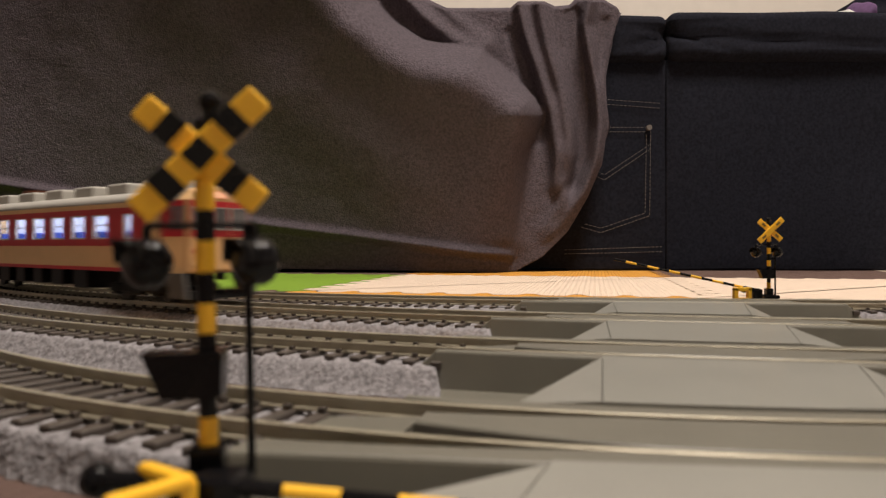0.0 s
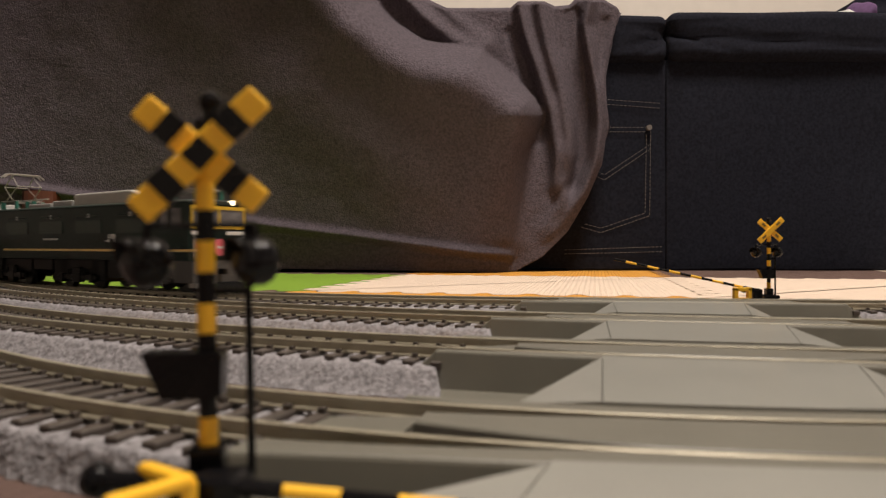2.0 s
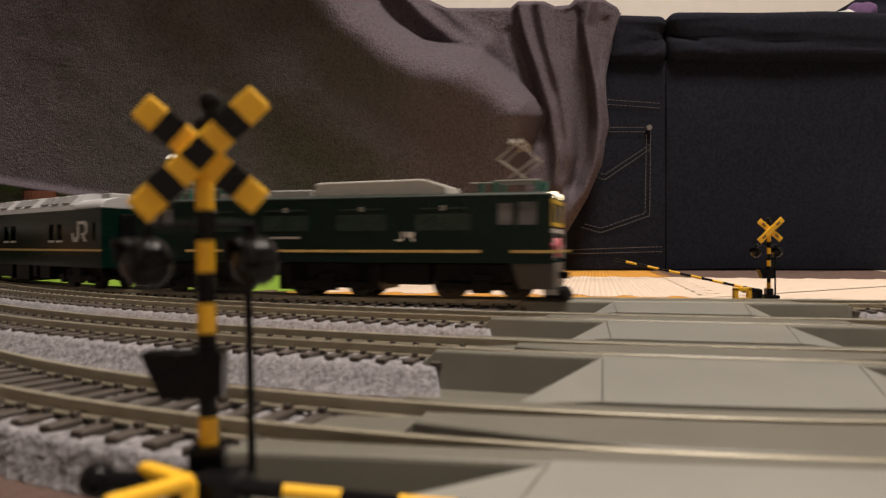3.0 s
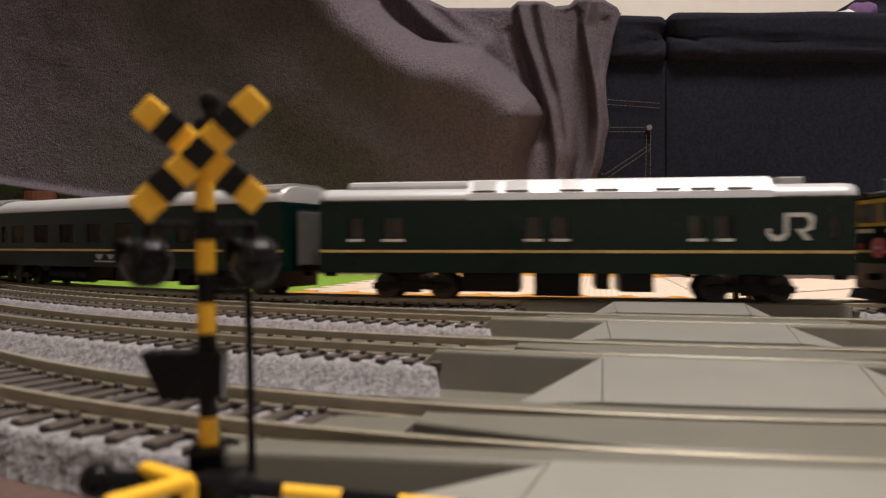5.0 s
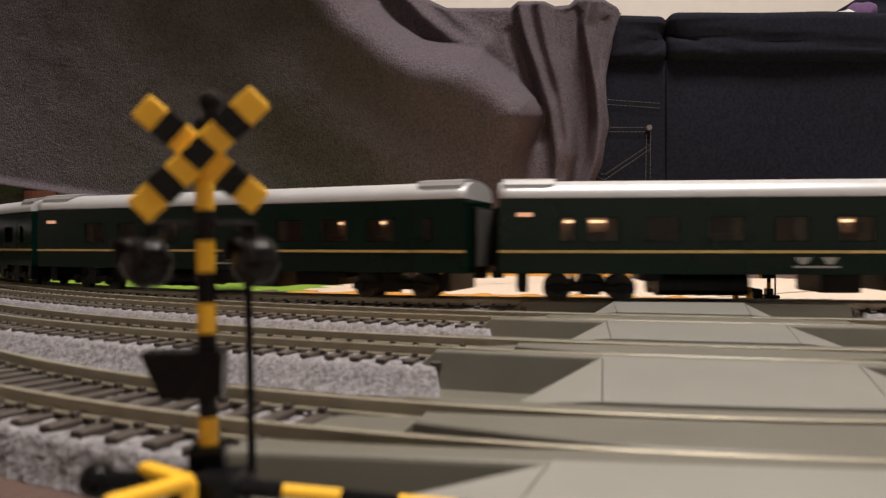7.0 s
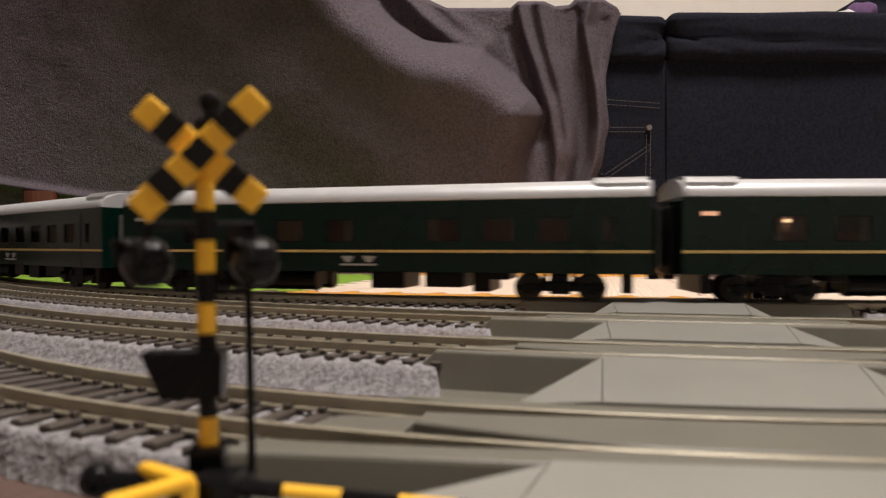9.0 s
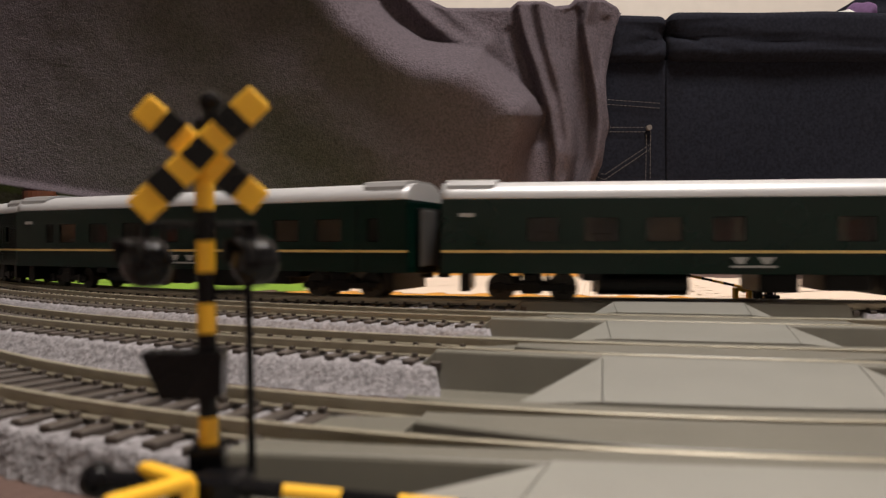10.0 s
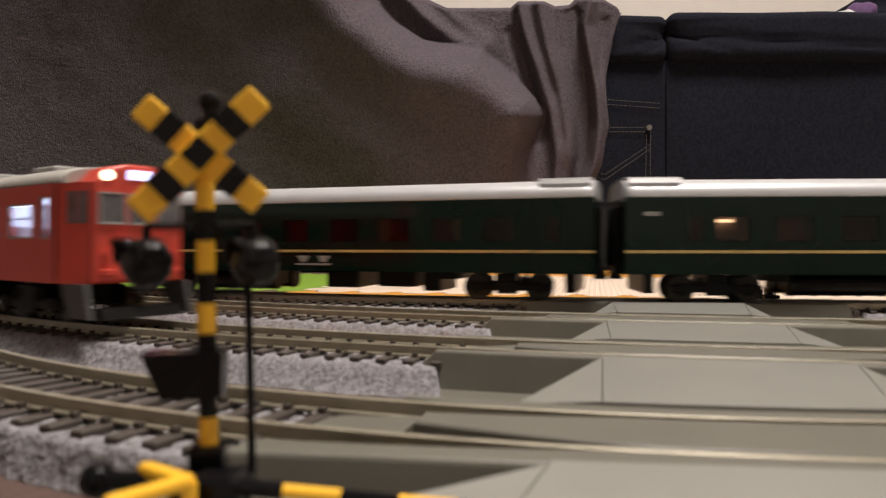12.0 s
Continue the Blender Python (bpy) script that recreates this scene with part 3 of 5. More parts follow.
def crossing_signal(m, striped, label):
    sig = thing("crossing_signal", label, "crossing signal", m=m)
    H = 0.0360
    part("base", box(-0.0032, 0.0040, -0.0028, 0.0030, -0.0012, 0.0012, 0.0004), M_BLACK, sig)
    part("pedestal", box(-0.0016, 0.0016, -0.0016, 0.0016, 0.0010, 0.0042, 0.0003), M_BLACK, sig)
    bands = [(0.0040, 0.0068, 1), (0.0068, 0.0146, 0), (0.0146, 0.0174, 1), (0.0174, 0.0203, 0), (0.0203, 0.0232, 1), (0.0232, 0.0261, 0), (0.0261, 0.0300, 1), (0.0300, 0.0345, 0)]
    for a, b, yellow in bands:
        part("pole_section", tube((0, 0, a), (0, 0, b), 0.00088 if yellow else 0.00084, n=20), M_YELLOW if yellow else M_BLACK, sig, "yellow band" if yellow else "black band")
    bm = bmesh.new()
    bmesh.ops.create_uvsphere(bm, u_segments=16, v_segments=10, radius=0.0011, matrix=Matrix.Translation((0.0004, 0.0012, H + 0.0004)))
    tube((0.0004, 0.0012, 0.0330), (0.0004, 0.0012, H), 0.0007, bm)
    part("bell", bm, M_BLACK, sig, smooth=False)
    zc_ = 0.0311 if striped else 0.0314
    blade(sig, 0.0138, 0.0026, 0.0008, -0.0012, 40.5, striped, zc_)
    blade(sig, 0.0152, 0.0027, 0.0008, -0.0019, -44.2, striped, zc_)
    if striped:
        q = part("centre_diamond", box(-0.00120, 0.00120, -0.0024, -0.0022, -0.00120, 0.00120, 0.0001), M_BLACK, sig, "black centre square")
        q.matrix_local = pose(0, 0, zc_, 0, 43, 0)
    # lamps on a bracket, hooded, facing both ways
    bm = tube((-0.0055, 0.001, 0.0247), (0.0044, 0.001, 0.0247), 0.00032)
    tube((-0.0055, 0.001, 0.0247), (-0.0055, 0.001, 0.0216), 0.0004, bm), tube((0.0044, 0.001, 0.0247), (0.0044, 0.001, 0.0216), 0.0004, bm)
    part("lamp_bracket", bm, M_BLACK, sig)
    for x in (-0.0055, 0.0044):
        for g in (-1, 1):
            bm = bmesh.new()
            bmesh.ops.create_uvsphere(bm, u_segments=32, v_segments=20, radius=0.00235, matrix=Matrix.Translation((x, 0.001 + g * 0.0004, 0.0212)) @ Matrix.Diagonal((1, 0.75, 1, 1)))
            own = bmesh.new()
            ring = []
            for i in range(13 if g < 0 else 0):
                a = math.pi * i / 12
                for r, yy in ((0.0023, 0.0012), (0.0023, 0.0034 - 0.0012 * abs(math.cos(a))), (0.0020, 0.0034 - 0.0012 * abs(math.cos(a))), (0.0020, 0.0012)):
                    ring.append(own.verts.new((x + r * math.cos(a), 0.001 + g * yy, 0.0212 + r * math.sin(a))))
            for i in range(12 if g < 0 else 0):
                for j in range(4):
                    own.faces.new((ring[4 * i + j], ring[4 * i + (j + 1) % 4], ring[4 * i + 4 + (j + 1) % 4], ring[4 * i + 4 + j]))
            join(bm, own)
            turned = Matrix.Translation((x, 0.001, 0)) @ Matrix.Rotation(radians(-52), 4, "Z") @ Matrix.Translation((-x, -0.001, 0))
            bm.transform(turned)
            lamp_ = part("warning_lamp", bm, M_BLACK, sig, "black hooded warning lamp", smooth=True)
            bm = bmesh.new()
            bmesh.ops.create_uvsphere(bm, u_segments=16, v_segments=8, radius=0.0013, matrix=Matrix.Translation((x, 0.001 + g * 0.0018, 0.0212)) @ Matrix.Diagonal((1, 0.4, 1, 1)))
            bm.transform(turned)
            part("lens", bm, M_LENS, lamp_, smooth=True)
    # box on the pole, thin pipe behind it
    part("control_box", prism([(-0.0054, 0.0131), (0.0017, 0.0131), (0.0016, 0.0089), (-0.0037, 0.0089)], -0.0022, 0.0012), M_BLACK, sig, "black control box")
    part("pipe", tube((0.0037, 0.0014, 0.001), (0.0036, 0.0014, 0.0250), 0.00038), M_BLACK, sig)
    part("pipe_clip", box(-0.0002, 0.0038, 0.0009, 0.0017, 0.0180, 0.0187), M_BLACK, sig)
    return sig


def gate(m, lean, label, way, frame_x, knob_x, fw=0.0078, bracket=False):
    """A gate whose arm reaches out to -x (way -1) or +x (way 1) from its machine."""
    g = thing("crossing_gate", label, "crossing gate", m=m)
    part("machine", box(-0.0022, 0.0022, -0.0022, 0.0022, -0.0010, 0.0042, 0.0005), M_BLACK, g)
    bm = bmesh.new()
    bmesh.ops.create_uvsphere(bm, u_segments=14, v_segments=10, radius=0.0016, matrix=Matrix.Translation((knob_x, -0.001, 0.0040)))
    tube((knob_x, -0.001, 0.0040), (0.001, -0.001, 0.0036), 0.0009, bm)
    part("pivot", bm, M_BLACK, g)
    c, s = way * math.cos(radians(lean)), math.sin(radians(lean))
    for i in range(12):
        a, b = 0.006 + 0.0051 * i, 0.006 + 0.0051 * (i + 1)
        part("arm_section", tube((a * c, -0.001, 0.0036 + a * s), (b * c, -0.001, 0.0036 + b * s), 0.00062 - 0.00001 * i, n=10), M_YELLOW if i % 2 == 0 else M_BLACK, g, "yellow band" if i % 2 == 0 else "black band")
    bm = tube((0, -0.001, 0.0036), (0.006 * c, -0.001, 0.0036 + 0.006 * s), 0.0008)
    part("arm_root", bm, M_BLACK, g)
    # counterweight: an upright frame, or a bent bracket lying level
    if bracket:
        bm = bmesh.new()
        for p, q in (((-0.0066, -0.0004), (-0.0012, -0.0042)), ((-0.0010, -0.0036), (-0.0056, -0.0092))):
            p, q = Vector((*p, 0)), Vector((*q, 0))
            own = box(0, (q - p).length, -0.0007, 0.0007, -0.0007, 0.0005, 0.0004)
            own.transform(Matrix.Translation(p + Vector((0, 0, 0.0050))) @ Matrix.Rotation(math.atan2(q.y - p.y, q.x - p.x), 4, "Z"))
            join(bm, own)
        tube((-0.0012, -0.0040, -0.0010), (-0.0012, -0.0040, 0.0048), 0.0007, bm, n=10)
        part("counterweight_bracket", bm, M_YELLOW, g, "yellow bracket")
        return g
    bm = bmesh.new()
    for q in ((0, 0.0018, -0.0012, 0.0050), (fw - 0.0016, fw, -0.0012, 0.0050), (0, fw, -0.0012, 0.0006), (0, fw, 0.0036, 0.0052)):
        box(frame_x + q[0], frame_x + q[1], -0.0072, -0.0045, q[2], q[3], 0.0002, bm=bm)
    part("counterweight_frame", bm, M_YELLOW, g, "yellow frame")
    return g


crossing_signal(pose(0.1525, 0.3205, RAIL_Z - 0.0006), False, "yellow and black level crossing signal, plain yellow crossbuck, beyond the tracks")
near_signal = crossing_signal(pose(-0.0219, 0.0641, RAIL_Z + 0.0010, 0, -0.8, 8), True, "black and yellow striped level crossing signal with hooded lamps")
gate(pose(0.1450, 0.3170, RAIL_Z - 0.0006), 12.3, "striped crossing gate with its arm raised a little", -1, -0.0130, -0.0062)
gate(pose(-0.0200, 0.0610, RAIL_Z - 0.0008), -5.2, "striped crossing gate with its arm lowered over the road", 1, -0.0066, -0.0103, bracket=True)


# ---- trains ----
def shell(parent, L, W, z0, z1, windows, material, t=0.0012, name="body"):
    """Side walls with real openings, ends and floor. windows: (x0, x1, z0, z1), the same on both sides."""
    bm = bmesh.new()
    for g in (-1, 1):
        ya, yb = sorted((g * W / 2, g * (W / 2 - t)))
        x = -L / 2
        for a, b, c, d in sorted(windows):
            box(x, a, ya, yb, z0, z1, bm=bm)
            box(a, b, ya, yb, z0, c, bm=bm)
            box(a, b, ya, yb, d, z1, bm=bm)
            x = b
        box(x, L / 2, ya, yb, z0, z1, bm=bm)
    for g in (-1, 1):
        xa, xb = sorted((g * L / 2, g * (L / 2 - t)))
        box(xa, xb, -W / 2 + t, W / 2 - t, z0, z1, bm=bm)
    bmesh.ops.remove_doubles(bm, verts=bm.verts, dist=1e-6)
    part("car_floor", box(-L / 2 + t, L / 2 - t, -W / 2 + t, W / 2 - t, z0 + 0.0006, z0 + 0.0016), M_DARKGREY, parent)
    return part(name, bm, material, parent)


def panes(parent, W, windows, material, t=0.0012):
    for a, b, c, d in windows:
        for g in (-1, 1):
            y = g * (W / 2 - 0.0006)
            q = part("window_pane", box(a, b, y - 0.0002, y + 0.0002, c, d), material, parent)
            q.visible_shadow = False


def roof(parent, L, W, z0, z1, material, r=3, end=0.0):
    n = 18
    out = []
    for i in range(n + 1):
        a = math.pi * i / n
        c, s = math.cos(a), math.sin(a)
        out.append((W / 2 * math.copysign(abs(c) ** (2 / r), c), z0 + (z1 - z0) * abs(s) ** (2 / 2.2)))
    out = [(W / 2, z0 - 0.0006)] + out + [(-W / 2, z0 - 0.0006)]
    bm = bmesh.new()
    rings = []
    for x, k in ((-L / 2, 1 - end), (-L / 2 + 0.004, 1), (L / 2 - 0.004, 1), (L / 2, 1 - end)):
        rings.append([bm.verts.new((x, u, z0 + (z - z0) * (k if z > z0 else 1))) for u, z in out])
    for a, b in zip(rings, rings[1:]):
        for j in range(len(out)):
            bm.faces.new((a[j], a[(j + 1) % len(out)], b[(j + 1) % len(out)], b[j]))
    bm.faces.new(rings[0]), bm.faces.new(rings[-1])
    ob = part("roof", bm, material, parent)
    for f in ob.data.polygons:
        f.use_smooth = abs(f.normal.x) < 0.7
    return ob


wheel_mesh = []


def bogie(parent, x, axles, r=0.0055, frame_mat=None):
    b = part("bogie", box(-axles / 2 - 0.005, axles / 2 + 0.005, -0.0142, -0.0118, 0.0042, 0.0072, 0.0006), M_DARKGREY, parent)
    b.matrix_local = pose(x, 0, 0)
    bm = box(-axles / 2 - 0.005, axles / 2 + 0.005, 0.0118, 0.0142, 0.0042, 0.0072, 0.0006)
    box(-0.004, 0.004, -0.0142, 0.0142, 0.0045, 0.0115, 0.0005, bm=bm)
    for g in (-1, 1):
        box(-0.0045, 0.0045, g * 0.013 - 0.0016, g * 0.013 + 0.0016, 0.0030, 0.0085, 0.0005, bm=bm)
        for e in (-1, 1):
            box(e * axles / 2 - 0.0018, e * axles / 2 + 0.0018, g * 0.0135 - 0.0014, g * 0.0135 + 0.0014, 0.0030, 0.0078, 0.0004, bm=bm)
            tube((e * axles / 4, g * 0.0138, 0.0065), (e * axles / 4, g * 0.0138, 0.0105), 0.0010, bm, n=8)
    part("bogie_frame", bm, M_DARKGREY, b)
    for e in (-1, 1):
        bm = tube((0, -0.0078, 0), (0, 0.0078, 0), 0.0009, n=8)
        for g in (-1, 1):
            ya, yb = sorted((g * 0.0072, g * 0.0094))
            tube((0, ya, 0), (0, yb, 0), r, bm, n=28)
            ya, yb = sorted((g * 0.0068, g * 0.0073))
            tube((0, ya, 0), (0, yb, 0), r + 0.0007, bm, n=28)
        w = part("wheelset", bm, M_STEEL, b, "blackened steel wheelset")
        w.matrix_local = pose(e * axles / 2, 0, r)
    return b


def coupler(parent, x, g):
    bm = box(min(x - g * 0.002, x + g * 0.0035), max(x - g * 0.002, x + g * 0.0035), -0.0012, 0.0012, 0.0100, 0.0128, 0.0003)
    part("coupler", bm, M_DARKGREY, parent)


def stripe(parent, L, W, z, h, material, x0=None, x1=None):
    for g in (-1, 1):
        y = g * (W / 2 + 0.00008)
        part("stripe", box(x0 if x0 is not None else -L / 2, x1 if x1 is not None else L / 2, y - 0.0001, y + 0.0001, z - h / 2, z + h / 2), material, parent, "thin painted stripe")


def emblem(parent, W, x, z):
    for g in (-1, 1):
        y = g * (W / 2 + 0.0001)
        bm = prism([(x - 0.0085, z + 0.0015), (x - 0.0020, z + 0.0015), (x - 0.0040, z - 0.0012), (x - 0.0062, z - 0.0012)], y - 0.0001, y + 0.0001)
        prism([(x + 0.0085, z + 0.0015), (x + 0.0020, z + 0.0015), (x + 0.0040, z - 0.0012), (x + 0.0062, z - 0.0012)], y - 0.0001, y + 0.0001, bm)
        box(x - 0.0090, x + 0.0090, y - 0.0001, y + 0.0001, z - 0.0026, z - 0.0018, bm=bm)
        part("emblem", bm, M_GREY, parent, "silver winged emblem")


def underfloor(parent, boxes, z1=0.0125):
    for a, b, low in boxes:
        part("equipment_box", box(a, b, -0.0125, 0.0125, low, z1, 0.0005), M_DARKGREY, parent)


CW = 0.0362
CABINS = ("lldcrllldd", "lclddrllcl", "dcprrrrcpd", "dlrdrrcppd", "drrrrrrddd", "ddrdlrdldd")
COACH_L = 0.2560
BOGIES = 0.178


def sleeping_coach(variant):
    rnd = random.Random(variant)
    c = thing("sleeping_coach", "dark green sleeping coach with a gold stripe and silver roof", "train coach", "coaches of the green train")
    wz = (0.0252, 0.0350)
    base = [(-0.1029, -0.0965), (-0.0918, -0.0784), (-0.0677, -0.0538), (-0.0423, -0.0281), (-0.0162, -0.0030), (0.0086, 0.0226), (0.0326, 0.0473), (0.0574, 0.0712), (0.0811, 0.0948), (0.1082, 0.1135)]
    wins = [(a, b, *wz) for i, (a, b) in enumerate(base) if not (variant % 3 == 1 and i in (0,)) and not (variant % 3 == 2 and i in (5, 0))]
    shell(c, COACH_L, CW, 0.0125, 0.0426, wins, M_GREEN)
    panes(c, CW, wins, M_GLASS)
    roof(c, COACH_L, CW, 0.0430, 0.0503, M_SILVER, end=0.04)
    for g in (-1, 1):
        # the unit wraps over the roof's shoulder; its inner end leans
        rim = [(0.0171, 0.0447), (0.0163, 0.0482), (0.0140, 0.0502), (0.0080, 0.0512)]
        rim += [(-u, w) for u, w in rim[::-1]]
        rings = [[(g * (xo + (w - 0.0447) * lean), u, w) for u, w in rim] for xo, lean in ((0.1262, 0.0), (0.1072, -0.55))]
        unit = part("air_conditioner", loft(rings), M_ROOFUNIT, c, "grey roof unit with bevelled edges")
        for side in (-1, 1):
            part("grille_line", box(min(g * 0.1085, g * 0.1240), max(g * 0.1085, g * 0.1240), side * 0.0166 - 0.0003, side * 0.0166 + 0.0003, 0.0474, 0.0477), M_SKIRT, unit)
    stripe(c, COACH_L, CW, 0.0213, 0.00105, M_GOLD)
    emblem(c, CW, 0.0, 0.0177)
    for g in (-1, 1):
        part("number_plate", box(-0.1205, -0.1140, g * (CW / 2 + 0.0001) - 0.0001, g * (CW / 2 + 0.0001) + 0.0001, 0.0352, 0.0368), M_SIGNDIM if variant < 2 else M_GREY, c, "small pale plate")
        part("door", box(0.1028, 0.1034, g * (CW / 2) - 0.0002, g * (CW / 2) + 0.0002, 0.0130, 0.0405), M_DARKGREY, c, "dark door gap")
        part("gangway", box(g * (COACH_L / 2 + 0.0009) - 0.0013, g * (COACH_L / 2 + 0.0009) + 0.0013, -0.0085, 0.0085, 0.0120, 0.0395, 0.0006), M_DARKGREY, c, "black gangway bellows")
        part("gangway_plate", box(g * (COACH_L / 2 + 0.0026) - 0.0004, g * (COACH_L / 2 + 0.0026) + 0.0004, -0.0105, 0.0105, 0.0150, 0.0385, 0.0003), M_GANGWAY if g > 0 else M_DARKGREY, c, "grey gangway plate")
        coupler(c, g * COACH_L / 2, g)
    # cabins seen through the panes: lit, red-curtained, pale-curtained or dark
    part("corridor_wall", box(-0.124, 0.124, -0.0045, -0.0035, 0.0142, 0.0420), M_WOODIN, c, "brown cabin wall")
    for kind, (a, b, lo, hi) in zip(CABINS[variant], wins):
        m = (a + b) / 2
        part("cabin_partition", box(b + 0.0035, b + 0.0045, -0.0165, -0.0050, 0.0142, 0.0420), M_WOODIN, c)
        trim = bmesh.new()
        for q in ((a, b, lo, lo + 0.0004), (a, b, hi - 0.0003, hi), (a, a + 0.0003, lo, hi), (b - 0.0003, b, lo, hi)):
            box(q[0], q[1], -CW / 2 + 0.0001, -CW / 2 + 0.0005, q[2], q[3], bm=trim)
        part("window_frame", trim, M_DARKGREY, c, "thin black window frame")
        if kind == "l":
            part("cabin_lamp", box(m - rnd.uniform(0.003, 0.005), m + rnd.uniform(0.002, 0.005), -0.0080, -0.0068, 0.0330, 0.0341), M_WARMGLOW, c, "small warm cabin lamp")
            # an added pale backing catches the lamp's glow and brightens the window
            part("lamp_backing", box(a + rnd.uniform(0.0, 0.004), b - rnd.uniform(0.0, 0.004), -0.0058, -0.0052, 0.0142, 0.0400), M_CURTAIN, c, "beige backing added behind the cabin lamp to catch its glow")
        if kind in "lc" or (kind == "r" and rnd.random() < 0.4):
            w = (b - a) * rnd.uniform(0.22, 0.42)
            e = a + w if rnd.random() < 0.5 else b - w
            far_e = a if e < m else b
            sway = rnd.uniform(-0.0015, 0.0015)
            outline = [(far_e, lo), (e + sway, lo), (e - sway, (lo + hi) / 2), (e + 0.5 * sway, hi), (far_e, hi)]
            part("curtain", prism(outline, -0.0164, -0.0160), M_CURTAIN, c, "drawn beige curtain")
        if kind == "r":
            part("curtain", prism([(a + 0.0005, lo), (b - 0.0005, lo), (b - 0.003, hi - 0.0008), (m, hi - 0.002), (a + 0.001, hi)], -0.0128, -0.0124), M_CURTAIN_RED, c, "red curtain")
        if kind == "p":
            part("curtain", prism([(a, lo), (b, lo), (b, hi), (a, hi)], -0.0162, -0.0158), M_CURTAIN, c, "drawn beige curtain")
        if kind in "lcd":
            part("berth", box(a + 0.002, b - 0.001, -0.0140, -0.0050, 0.0142, rnd.uniform(0.0265, 0.0295), 0.0008), M_CURTAIN_RED if rnd.random() < 0.4 else M_WOODIN, c)
    spots = [(-0.060, -0.020, 0.0040), (-0.010, 0.006, 0.0060), (0.014, 0.030, 0.0048), (0.040, 0.062, 0.0062)] if variant % 2 else [(-0.062, -0.024, 0.0038), (0.004, 0.020, 0.0052), (0.030, 0.048, 0.0060), (0.052, 0.060, 0.0044)]
    a, b, low = spots[0]
    tank = tube((a, -0.0085, low + 0.0042), (b, -0.0085, low + 0.0042), 0.0043, n=18)
    tube((a, 0.0085, low + 0.0042), (b, 0.0085, low + 0.0042), 0.0043, tank, n=18)
    for x in np.linspace(a + 0.002, b - 0.002, 5):
        for g in (-1, 1):
            tube((x - 0.0004, g * 0.0085, low + 0.0042), (x + 0.0004, g * 0.0085, low + 0.0042), 0.0046, tank, n=18)
    box(a + 0.001, b - 0.001, -0.0040, 0.0040, low + 0.002, 0.0125, bm=tank)
    part("air_tank", tank, M_DARKGREY, c, "long black tank")
    underfloor(c, spots[1:])
    for g in (-1, 1):
        part("corner_step", box(g * 0.1180 - 0.0022, g * 0.1180 + 0.0022, -0.0160, 0.0160, 0.0050, 0.0126, 0.0004), M_DARKGREY, c)
        part("brake_rigging", box(g * 0.0640 - 0.0040, g * 0.0640 + 0.0040, -0.0130, 0.0130, 0.0095, 0.0126, 0.0004), M_DARKGREY, c)
    return c, [bogie(c, g * BOGIES / 2, 0.027) for g in (-1, 1)]


